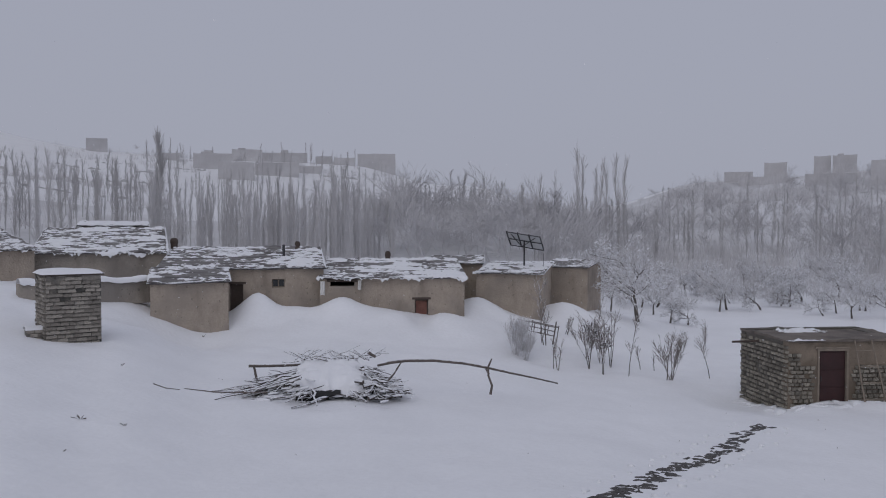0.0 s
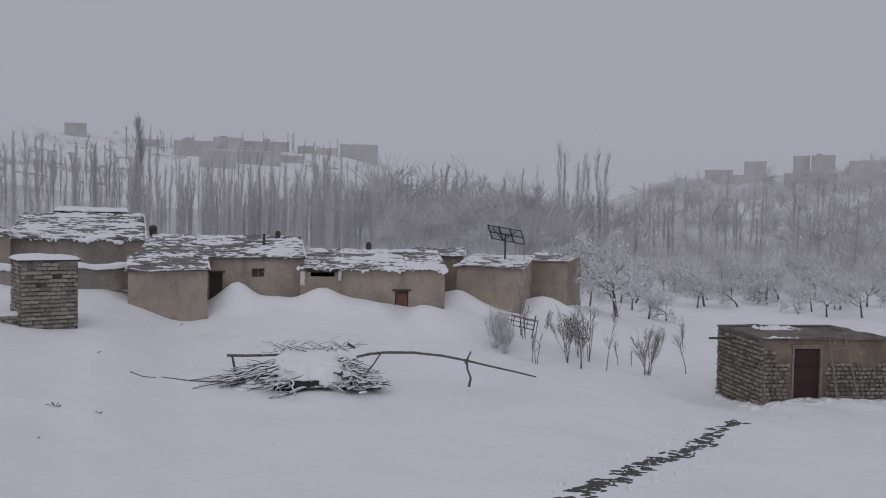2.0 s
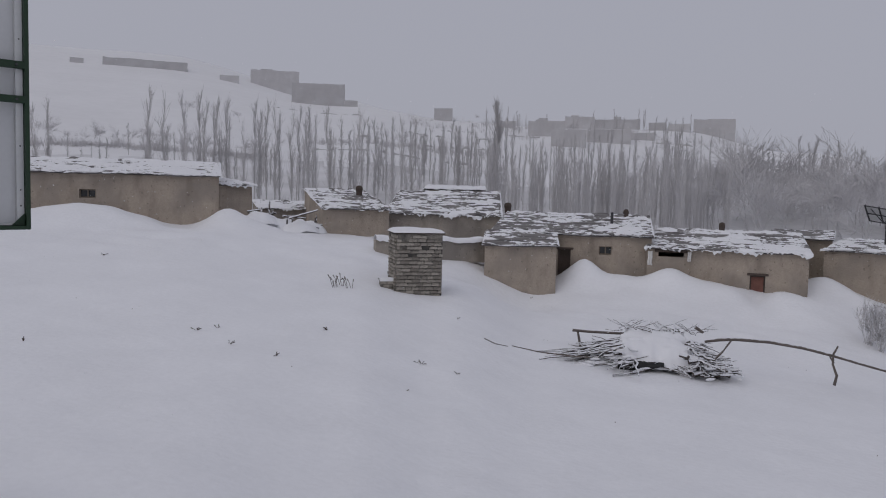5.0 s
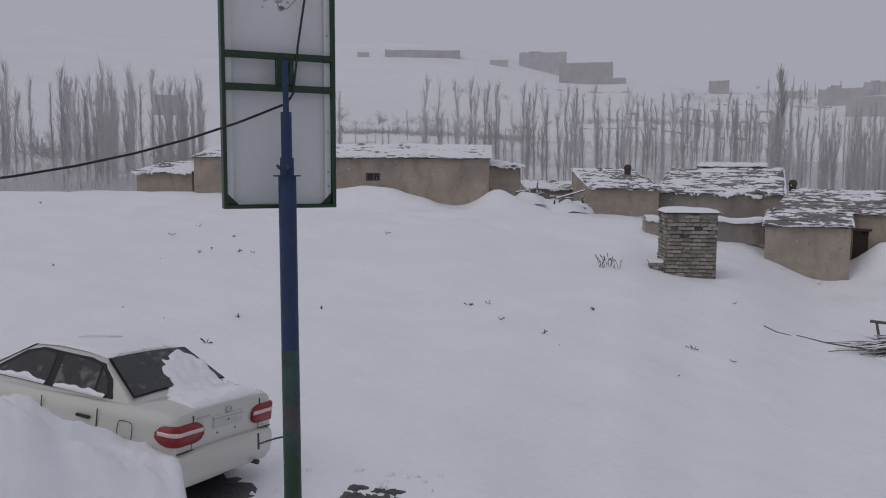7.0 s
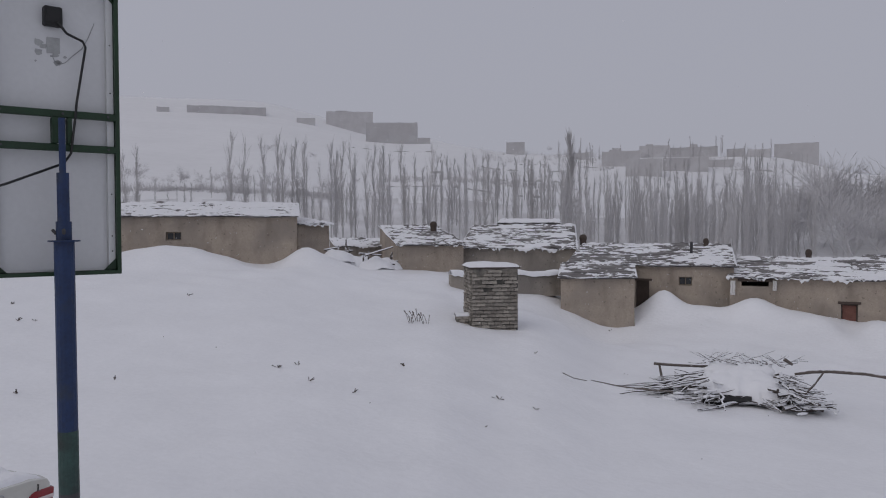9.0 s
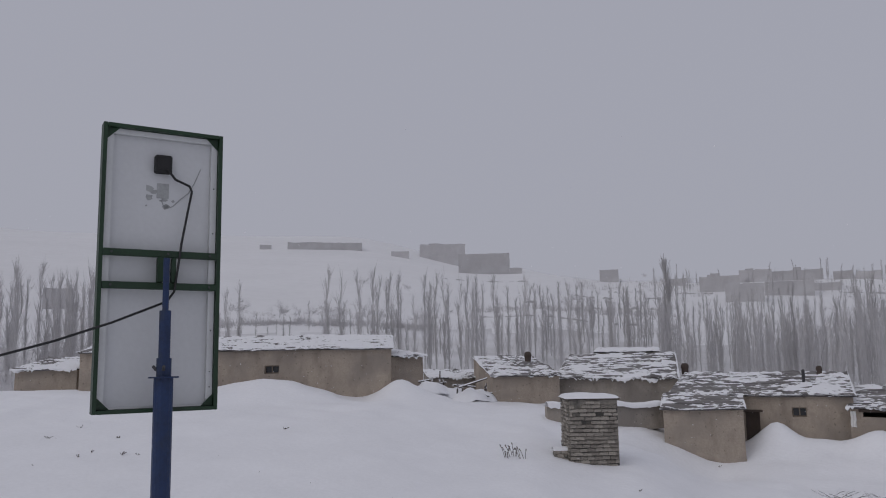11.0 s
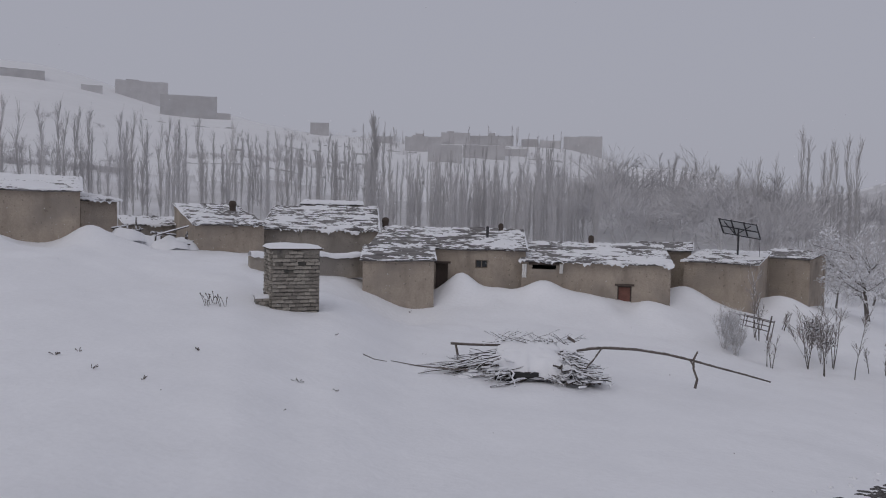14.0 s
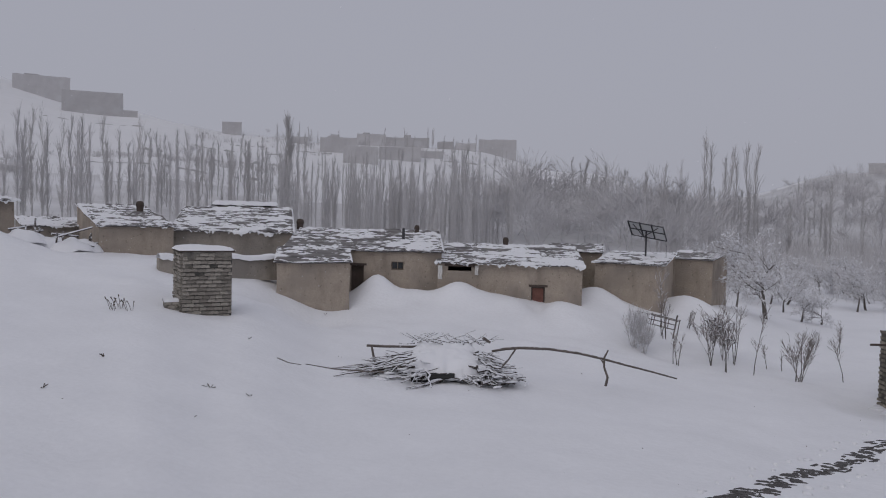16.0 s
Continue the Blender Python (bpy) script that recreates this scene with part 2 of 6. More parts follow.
def lone(name, shape, mat, label, category, m=Matrix(), group="", kind="", smooth=False):
    mats = mat if isinstance(mat, (list, tuple)) else [mat]
    ob = new(name, shape.mesh(name, mats, smooth))
    ob.matrix_basis = m
    return tagged(ob, label, category, group, kind)


def nz(x, y, z=0.0, s=1.0):
    return noise.noise(Vector((x * s, y * s, z * s)))


# ---- ground: one snow sheet, its height by bearing and distance ----
DIST = (0, 9, 14, 20, 28, 33, 36.5, 41, 47, 60, 90, 130, 180, 235, 330, 700, 3000)
PROFILE = {
    95: (-.4, .05, .1, .5, 1.3, 1.9, 2.3, 2.7, 2.4, 1.0, 1.0, 6, 16, 29, 52, 70, 70),
    64: (-.4, .08, .1, .4, 1.2, 1.8, 2.2, 2.5, 2.2, 1.0, 1.2, 7, 18, 31, 54, 70, 70),
    44: (-.4, .0, -.1, .15, 1.0, 1.6, 1.95, 2.0, 1.9, 1.0, 1.5, 8, 19.5, 31.5, 55, 72, 72),
    31: (-.4, -.35, -.4, -.1, .35, 1.0, 1.3, 1.45, 1.5, 0.2, 1.0, 7, 17, 28, 40, 48, 48),
    24: (-.4, -.55, -.7, -.6, -.05, .35, .75, 1.0, 1.0, -.6, 0.5, 6, 15, 25.2, 27, 28, 28),
    17: (-.4, -.6, -.9, -1.1, -1.1, -.95, -.35, .3, .4, -1, 0.2, 5, 14, 23.5, 24, 24, 24),
    9: (-.4, -.65, -1.0, -1.25, -1.3, -.95, -.1, -.2, -.4, -1.5, -.5, 4.5, 13, 23, 23.5, 23, 23),
    0: (-.4, -.7, -1.0, -1.35, -1.7, -1.3, -.45, -.1, -.6, -2, -1.5, 3, 9, 16.5, 17, 17, 17),
    -8: (-.4, -.7, -1.0, -1.5, -2.0, -2.0, -1.7, -.7, -.9, -2.4, -2, 1, 4, 8, 11, 13, 13),
    -18: (-.4, -.7, -1.1, -1.7, -2.15, -2.3, -2.35, -2.4, -2.45, -2.6, -2.4, 0.5, 8, 17, 19, 20, 20),
    -30: (-.4, -.7, -1.1, -1.7, -2.0, -2.2, -2.3, -2.4, -2.4, -2.5, -2.2, 1.5, 10, 19.5, 23, 24, 24),
    -95: (-.4, -.6, -.8, -1.0, -1.2, -1.3, -1.4, -1.5, -1.6, -1.8, -1, 3, 8, 14, 20, 22, 22),
}
BEAR = sorted(PROFILE)


def soft_drift(x, y, az, d, wide, deep, height):
    """A wind-blown heap of snow."""
    cx, cy = spot(az, d)
    a = radians(az)
    u = (x - cx) * math.cos(a) + (y - cy) * math.sin(a)
    w = -(x - cx) * math.sin(a) + (y - cy) * math.cos(a)
    return height * math.exp(-(u / wide) ** 2 - (w / deep) ** 2)


DRIFTS = ((14.2, 36.6, 0.9, 0.9, 1.0), (11.8, 36.3, 1.2, 0.8, .25), (8.2, 36.3, .9, .9, .65), (5.0, 36.1, 1.6, .9, .30),
          (0.9, 36.0, .8, .8, .30), (-1.6, 39.0, 1.0, 1.0, .55), (-3.8, 38.6, 1.2, .9, .25), (-7.6, 41.5, 1.3, 1.0, .55),
          (48.6, 37.4, 3.0, 2.2, .8), (42.3, 37.4, 1.3, 1.6, -.45), (39.7, 38.2, .9, 1.1, .42), (38.6, 38.5, 1.6, 2.2, .55), (2.4, 36.2, .5, .7, -.35), (-24.3, 27.5, .8, .45, .12), (-27.4, 28.6, 1.4, .5, .18), (-19.6, 29.4, 1.3, 2.2, -.42), (-22.0, 27.2, .7, .8, -.2), (20.6, 33.6, 2.2, 1.3, -.42), (17.2, 33.6, 1.4, 1.2, -.25))


def ground_z(x, y, fine=True):
    d = math.hypot(x, y)
    az = math.degrees(math.atan2(-x, y))
    behind = max(0.0, abs(az) - 95) / 85
    az = max(-95, min(95, az))
    i = 0
    while i < len(BEAR) - 2 and az > BEAR[i + 1]:
        i += 1
    f = (az - BEAR[i]) / (BEAR[i + 1] - BEAR[i])
    f = f * f * (3 - 2 * f)
    lo, hi = np.interp(d, DIST, PROFILE[BEAR[i]]), np.interp(d, DIST, PROFILE[BEAR[i + 1]])
    z = lo * (1 - f) + hi * f
    if behind:
        other = np.interp(d, DIST, PROFILE[-95 if az > 0 else 95])
        z = z * (1 - behind / 2) + other * behind / 2
    if 20 < d < 60:
        for dr in DRIFTS:
            z += soft_drift(x, y, *dr)
    if fine:
        k = min(1.0, d / 60)
        z += 0.06 * nz(x, y, 3, 0.35) + 0.04 * nz(x, y, 7, 1.1) + 0.02 * nz(x, y, 8, 2.6) + (0.10 * nz(x, y, 11, 0.9) if 31 < d < 42 else 0.0) + (0.5 * k * nz(x, y, 9, 0.03) if d > 70 else 0.0)
        if d > 120:
            z += 0.5 * nz(x, y, 4, 0.05)
    return float(z)


def build_ground():
    rs = [0.0, 1.5, 3.0]
    while rs[-1] < 62:
        rs.append(rs[-1] + (0.2 if 30 < rs[-1] < 42 else max(0.2, rs[-1] * 0.0115)))
    while rs[-1] < 3000:
        rs.append(rs[-1] * 1.035)
    azs, a = [], -180.0
    while a < 180:
        azs.append(a)
        a += 0.4 if -36 <= a < 78 else 6.0
    v, f = [(0, 0, ground_z(0, 0))], []
    for r in rs[1:]:
        for a in azs:
            x, y = spot(a, r)
            v.append((x, y, ground_z(x, y)))
    n = len(azs)
    for k in range(n):
        f.append((0, 1 + (k + 1) % n, 1 + k))
    for i in range(len(rs) - 2):
        for k in range(n):
            j = (k + 1) % n
            f.append((1 + i * n + k, 1 + i * n + j, 1 + i * n + n + j, 1 + i * n + n + k))
    me = bpy.data.meshes.new("ground")
    me.from_pydata(v, [], f)
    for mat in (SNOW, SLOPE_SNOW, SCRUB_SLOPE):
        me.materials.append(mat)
    # deep field snow, haze coloured into far slopes, hazy scrub showing below the woods
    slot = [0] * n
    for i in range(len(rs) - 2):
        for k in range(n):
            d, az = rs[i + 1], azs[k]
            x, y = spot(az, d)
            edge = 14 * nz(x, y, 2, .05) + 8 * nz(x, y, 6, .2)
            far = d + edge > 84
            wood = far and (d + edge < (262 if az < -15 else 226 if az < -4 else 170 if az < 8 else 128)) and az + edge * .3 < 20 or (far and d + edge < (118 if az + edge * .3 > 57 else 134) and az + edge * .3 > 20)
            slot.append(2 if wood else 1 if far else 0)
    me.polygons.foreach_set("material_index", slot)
    me.polygons.foreach_set("use_smooth", [True] * len(me.polygons))
    me.flip_normals()
    me.update()
    return tagged(new("ground", me), "deep fresh snow over a sloping village field", "ground", kind="structure")


build_ground()


# ---- mud houses ----
def holed_wall(width, top, thick, holes=(), step=0.45, z0=0.0, rough=0.03, seed=0):
    """A standing wall along x with real thickness and holes (x0, x1, z0, z1); top(x) is its height."""
    hmax = max(top(x) for x in (0, width / 2, width))
    xs = {0.0, width} | {round(k * step, 3) for k in range(1, int(width / step)) if width - k * step > 0.15}
    zs = {z0, hmax} | {round(z0 + k * step, 3) for k in range(1, int((hmax - z0) / step)) if hmax - z0 - k * step > 0.15}
    for h in holes:
        xs = {x for x in xs if min(abs(x - h[0]), abs(x - h[1])) > 0.1 or x in (0.0, width)} | {h[0], h[1]}
        zs = {z for z in zs if min(abs(z - h[2]), abs(z - h[3])) > 0.1 or z in (z0, hmax)} | {h[2], h[3]}
    xs, zs = sorted(xs), sorted(zs)
    solid = {}
    for i in range(len(xs) - 1):
        for k in range(len(zs) - 1):
            mx, mz = (xs[i] + xs[i + 1]) / 2, (zs[k] + zs[k + 1]) / 2
            solid[i, k] = not any(h[0] < mx < h[1] and h[2] < mz < h[3] for h in holes)
    sh, ids = Shape(), {}

    def vid(i, k, side):
        if (i, k, side) not in ids:
            x, z = xs[i], zs[k]
            frac = (z - z0) / (hmax - z0)
            zz = z0 + frac * (top(x) - z0)
            off = rough * nz(x + seed * 7.3, z, side * 3.0 + seed, 1.1)
            lean = 0.05 * frac
            ids[i, k, side] = len(sh.v)
            sh.v.append((x + rough * 0.7 * nz(z, seed, x, 1.7), (lean + off) if side == 0 else thick + off * 0.3, zz + (rough * nz(x, seed, 5, 1.3) if k == len(zs) - 1 else 0)))
        return ids[i, k, side]

    def quad(a, b, c, d):
        sh.f.append((a, b, c, d))
        sh.mi.append(0)

    for (i, k), s in solid.items():
        if not s:
            continue
        quad(vid(i, k, 0), vid(i + 1, k, 0), vid(i + 1, k + 1, 0), vid(i, k + 1, 0))
        quad(vid(i + 1, k, 1), vid(i, k, 1), vid(i, k + 1, 1), vid(i + 1, k + 1, 1))
        if not solid.get((i - 1, k)):
            quad(vid(i, k, 1), vid(i, k, 0), vid(i, k + 1, 0), vid(i, k + 1, 1))
        if not solid.get((i + 1, k)):
            quad(vid(i + 1, k, 0), vid(i + 1, k, 1), vid(i + 1, k + 1, 1), vid(i + 1, k + 1, 0))
        if not solid.get((i, k - 1)):
            quad(vid(i, k, 1), vid(i + 1, k, 1), vid(i + 1, k, 0), vid(i, k, 0))
        if not solid.get((i, k + 1)):
            quad(vid(i, k + 1, 0), vid(i + 1, k + 1, 0), vid(i + 1, k + 1, 1), vid(i, k + 1, 1))
    return sh


def place(azl, dl, azr, dr, z):
    """Frame of a front: x along it from its west end, y away from the viewer. Returns the pose, the length and a function from bearing to x."""
    (x0, y0), (x1, y1) = spot(azl, dl), spot(azr, dr)
    ang = math.atan2(y1 - y0, x1 - x0)
    ux, uy = math.cos(ang), math.sin(ang)

    def along(az):
        a = radians(az)
        dx, dy = -math.sin(a), math.cos(a)
        return (x0 * dy - y0 * dx) / (uy * dx - ux * dy)

    return pose(x0, y0, z, 0, 0, math.degrees(ang)), math.hypot(x1 - x0, y1 - y0), along


def snow_sheet(x0, x1, y0, y1, zf, cover, seed, thick=0.09, step=0.085, streak=1.9, hang=0.0):
    """Broken snow lying on a roof: a thick sheet that runs under the roof where the roof is bare."""
    nx, ny = max(2, int((x1 - x0) / step)), max(2, int((y1 - y0) / (step * 0.8)))
    sh = Shape()
    for j in range(ny + 1):
        for i in range(nx + 1):
            x, y = x0 + (x1 - x0) * i / nx, y0 + (y1 - y0) * j / ny
            n = 0.55 * nz(x / streak, y * 1.3, seed * 5.1, 1.4) + 0.95 * nz(x / streak, y * 2.0, seed * 2.7, 2.8) + 0.7 * nz(x / streak * 1.4, y * 1.6, seed, 5.6) + 0.45 * nz(x * .9, y, seed * 3.3, 10.5) + 0.55 * nz(x, y, seed * 1.7, 0.4) - 0.13
            h = max(-0.45, min(1.0, n + cover)) * thick
            edge = min(i, nx - i, j, ny - j)
            if edge == 0:
                h = min(h, -0.02)
            if hang and y < y0 + 0.42:
                # ragged tongues of snow over the eave; elsewhere the sheet is tucked into the roof
                e = y0 + 0.42
                over = (e - y) / 0.42
                tongue = hang * max(0.0, 0.3 + 0.9 * nz(x, seed, 2.2, 1.9) + 0.6 * nz(x, seed, 4.1, 9.5) + 0.4 * cover)
                if n + cover * 1.5 + 0.15 > 0:
                    h = max(h, 0.03)
                    y, z = e - 0.10 * min(1.0, over * 2.5) - 0.03 * over, zf(x, e) + h * (1 - over) - tongue * over
                else:
                    y, z = e + 0.12, zf(x, e) - 0.05
                sh.v.append((x + 0.03 * nz(x, y, seed, 6), y + 0.03 * nz(x, over * 2, seed, 5), z))
                continue
            sh.v.append((x, y, zf(x, y) + h))
    for j in range(ny):
        for i in range(nx):
            a = j * (nx + 1) + i
            sh.f.append((a, a + 1, a + nx + 2, a + nx + 1))
            sh.mi.append(0)
    return sh


def mud_house(label, azl, dl, azr, dr, base, top, depth, rise, seed, holes=(), cover=0.12, mat=None, thick=0.45, eaves=0.15, sheet=0.09, group="mud houses"):
    """One flat-roofed mud house. Holes: (west bearing, east bearing, low z, high z, kind) in world heights."""
    mat = mat or MUD
    m, w, along = place(azl, dl, azr, dr, base)
    h = thing("mud_house", label, "house", m, group)
    H = top - base
    cut = [(along(a), along(b), z0 - base, z1 - base) for a, b, z0, z1, k in holes]
    cut = [(min(a, b), max(a, b), z0, z1) for a, b, z0, z1 in cut]
    part("front_wall", holed_wall(w, lambda x: H, thick, cut, seed=seed), mat, h)
    side = holed_wall(depth - 2 * thick, lambda x: H + rise * (x + thick) / depth, thick, seed=seed + 3)
    for name, px in (("side_wall", thick), ("side_wall", w)):
        o = part(name, side.mesh("side_wall", [mat]), None, h)
        o.matrix_basis = pose(px, thick, 0, 0, 0, 90)
    back = part("back_wall", holed_wall(w, lambda x: H + rise, thick, seed=seed + 5), mat, h)
    back.matrix_basis = pose(0, depth - thick, 0)
    zf = lambda x, y: H + rise * y / depth + 0.05 * nz(x, y, seed, 0.5)
    # earth roof slab with an uneven rim
    sh, nx, ny, t = Shape(), max(4, int(w / 0.18)), 8, 0.10
    for lvl in (0, 1):
        for j in range(ny + 1):
            for i in range(nx + 1):
                x, y = -0.06 + (w + 0.12) * i / nx, -0.12 + (depth + 0.24) * j / ny
                rim = i in (0, nx) or j in (0, ny)
                wob = 0.12 * nz(x, y, seed + lvl, 2.4) if rim else 0
                hump = .09 * nz(x, y, seed * 3, 1.6) + .06 * nz(x, y, seed, 4.3) if rim and lvl else 0
                sh.v.append((x + wob, y + wob, zf(x, y) + (t + hump if lvl else 0.01)))
    N = (nx + 1) * (ny + 1)
    for j in range(ny):
        for i in range(nx):
            a = j * (nx + 1) + i
            sh.f.append((a + N, a + N + 1, a + N + nx + 2, a + N + nx + 1))
            sh.f.append((a + nx + 1, a + nx + 2, a + 1, a))
    for i in range(nx):
        sh.f.append((i, i + 1, i + 1 + N, i + N))
        a = ny * (nx + 1) + i
        sh.f.append((a + 1, a, a + N, a + 1 + N))
    for j in range(ny):
        a = j * (nx + 1)
        sh.f.append((a + nx + 1, a, a + N, a + nx + 1 + N))
        a += nx
        sh.f.append((a, a + nx + 1, a + nx + 1 + N, a + N))
    sh.mi = [0] * len(sh.f)
    roof = part("roof", sh, ROOF_EARTH, h, "flat earth roof under broken snow")
    zt = lambda x, y: zf(x, y) + t
    part("roof_snow", snow_sheet(-0.12, w + 0.12, -0.56, depth + 0.12, zt, cover, seed, sheet, hang=eaves * 1.3), SNOW_LUMP, roof, smooth=True)
    for (a, b, z0, z1), (_, _, _, _, kind) in zip(cut, holes):
        if kind == "window":
            win = part("window", Shape().box(a, b, thick * 0.75, thick * 0.78, z0, z1), PANE, h, "small dark window in a timber frame")
            fr = Shape()
            fr.box(a, a + .05, .22, .3, z0, z1).box(b - .05, b, .22, .3, z0, z1).box(a + .05, b - .05, .22, .3, z1 - .05, z1).box(a + .05, b - .05, .22, .3, z0, z0 + .05)
            fr.box((a + b) / 2 - .025, (a + b) / 2 + .025, .22, .3, z0 + .05, z1 - .05)
            part("window_frame", fr, LADDER_WOOD, win)
        elif kind == "open":
            # near-black sheet added behind the opening, painted as the shade in the recess
            part("doorway_dark", Shape().box(a - .1, b + .1, thick + 0.6, thick + 0.65, z0, z1 + .1), RECESS_SHADE, h)
            part("lintel", Shape().box(a - .15, b + .15, -.03, .2, z1 + .003, z1 + .12, bevel=.01), DARK_WOOD, h)
        else:
            dm = DOOR_WOOD if kind == "door" else DARK_WOOD
            door = part("door", Shape().box(a + .06, b - .06, .2, .25, z0, z1 - .06), dm, h, "weathered red-brown plank door half buried in snow" if kind == "door" else "dark plank door behind drifted snow")
            k = 4
            for q in range(k):
                x0 = a + .06 + (b - a - .12) * q / k
                part("plank", Shape().box(x0 + .006, x0 + (b - a - .12) / k - .006, .175, .197, z0, z1 - .07, bevel=.004), dm, door)
            fr = Shape().box(a, a + .058, .12, .3, z0, z1).box(b - .058, b, .12, .3, z0, z1).box(a + .058, b - .058, .12, .3, z1 - .058, z1)
            part("door_frame", fr, DARK_WOOD, h)
            part("lintel", Shape().box(a - .12, b + .12, -.02, .2, z1 + .003, z1 + .1, bevel=.01), DARK_WOOD, h)
    return h, zt


mud_house("long tan mud house with a snow-covered flat roof", 60.6, 41.5, 39.95, 38.9, 0.9, 4.12, 5.1, .72, 1, ((48.8, 47.8, 3.03, 3.42, "window"),), cover=.34, eaves=.05)
mud_house("low grey-brown mud outbuilding with snow on its roof", 64.3, 44, 60.75, 42.6, 1.2, 3.35, 3.2, .5, 2, cover=.35)
mud_house("small mud lean-to with a snow-covered roof", 39.9, 41.5, 37.7, 42.6, 1.4, 3.72, 3, .35, 3, cover=.35)
mud_house("low mud store with a snow-covered roof", 37.2, 47, 32.95, 47.5, .6, 2.45, 4, .35, 4, cover=.3, mat=MUD_GREY)
mud_house("tan mud house with ragged snow on its roof", 32.8, 40, 28.1, 40.6, .4, 2.66, 8, .95, 5, cover=.0, eaves=.2)
mud_house("wide grey mud house with ragged snow on its roof", 28.3, 41.8, 20.1, 41.5, .3, 2.45, 7, 1.2, 6, cover=.02, mat=MUD_GREY, eaves=.3)
mud_house("mud upper room with a snow-covered roof", 25.6, 49.6, 21.3, 49.5, 1.0, 3.78, 3, .2, 7, cover=.4, eaves=.04)
mud_house("plain tan mud room projecting from a house", 21.17, 35, 16.03, 35, -1.6, 1.36, 2.4, .42, 8, cover=.12, eaves=.06)
mud_house("tan mud house with a dark doorway and small window", 20.7, 37.9, 9.45, 37.5, -1.2, 1.78, 6, .82, 9,
          ((15.94, 15.03, -.6, 1.12, "dark door"), (13.08, 12.18, .93, 1.33, "window")), cover=-.10, eaves=.07)
mud_house("long tan mud house with a red-brown plank door", 9.75, 37.0, -.62, 37.0, -1.6, 1.34, 5.5, .62, 10,
          ((2.97, 2.0, -1.2, .36, "door"), (9.0, 7.3, 1.0, 1.2, "open")), cover=.08, eaves=.2)
mud_house("small mud room set back between houses", 2.0, 42.7, -1.9, 42.6, -1.2, 1.75, 4, .25, 11, cover=0.0, eaves=.05)
mud_house("tan mud house at the row's end", -1.45, 40, -6.2, 39.5, -1.6, 1.38, 5, .32, 12, cover=.12, eaves=.08)
mud_house("end mud house with bare patched walls", -6.0, 44.6, -9.35, 44, -1.6, 1.5, 4, .2, 13, cover=.1, eaves=.04)


def low_wall():
    m, w, along = place(29.0, 34.5, 20.75, 36.3, 0.5)
    t = thing("low_wall", "broken low mud wall capped with thick snow", "wall", m)
    top = lambda x: 1.02 + .16 * nz(x, 2, 1, 1.2)
    part("wall_body", holed_wall(w, top, .4, step=.3, rough=.1, seed=20), MUD_GREY, t)
    sh = Shape()
    n = int(w / .15)
    for i in range(n + 1):
        x = w * i / n
        b, k = top(x) - .02, .22 + .1 * nz(x, 5, 2, 1.4)
        sh.v += [(x, -.08, b - .1 * abs(nz(x, 0, 3, 3))), (x, -.06, b + k * .6), (x, .12, b + k), (x, .34, b + k * .8), (x, .48, b)]
    for i in range(n):
        for q in range(4):
            a = i * 5 + q
            sh.f.append((a, a + 5, a + 6, a + 1))
            sh.mi.append(0)
    part("snow_cap", sh, SNOW_LUMP, t, smooth=True)


low_wall()

# ---- block outhouse and stone shed ----
def courses(parent, m, width, height, course, length, mat, seed, holes=(), skip=0.0, proud=0.03, top_limit=None, gap=0.03, loose=.5):
    """Single blocks laid in courses on a wall face; each one an object on shared mesh data."""
    rnd = random.Random(seed)
    meshes = []
    for k in range(7):
        sh = Shape().box(-.5, .5, -.5, .5, -.5, .5, bevel=.07)
        sh.v = [(x + rnd.uniform(-.07, .07), y + rnd.uniform(-.2, .2), z + rnd.uniform(-.1, .1)) for x, y, z in sh.v]
        meshes.append(sh.mesh("block", [mat]))
    r = 0
    z = 0.0
    while z + course * .6 < height:
        x = -length * (0.5 if r % 2 else 0.0)
        while x < width:
            L = length * rnd.uniform(.78, 1.2)
            a, b = max(0.0, x), min(width, x + L)
            if b - a > .08 and rnd.random() >= skip and not any(a < h[1] and b > h[0] and z < h[3] and z + course > h[2] for h in holes) \
                    and not (top_limit and z + course > top_limit((a + b) / 2)):
                o = new("block", rnd.choice(meshes))
                o.parent = parent
                o.matrix_basis = m @ Matrix.LocRotScale(((a + b) / 2, -proud / 2 + loose * rnd.uniform(-.022, .014), z + course / 2 + rnd.gauss(0, .004)), Euler((0, rnd.gauss(0, .022 * loose), rnd.gauss(0, .03 * loose))),
                                                        (b - a - gap, .09, course - gap - .005))
            x += L
        z += course
        r += 1


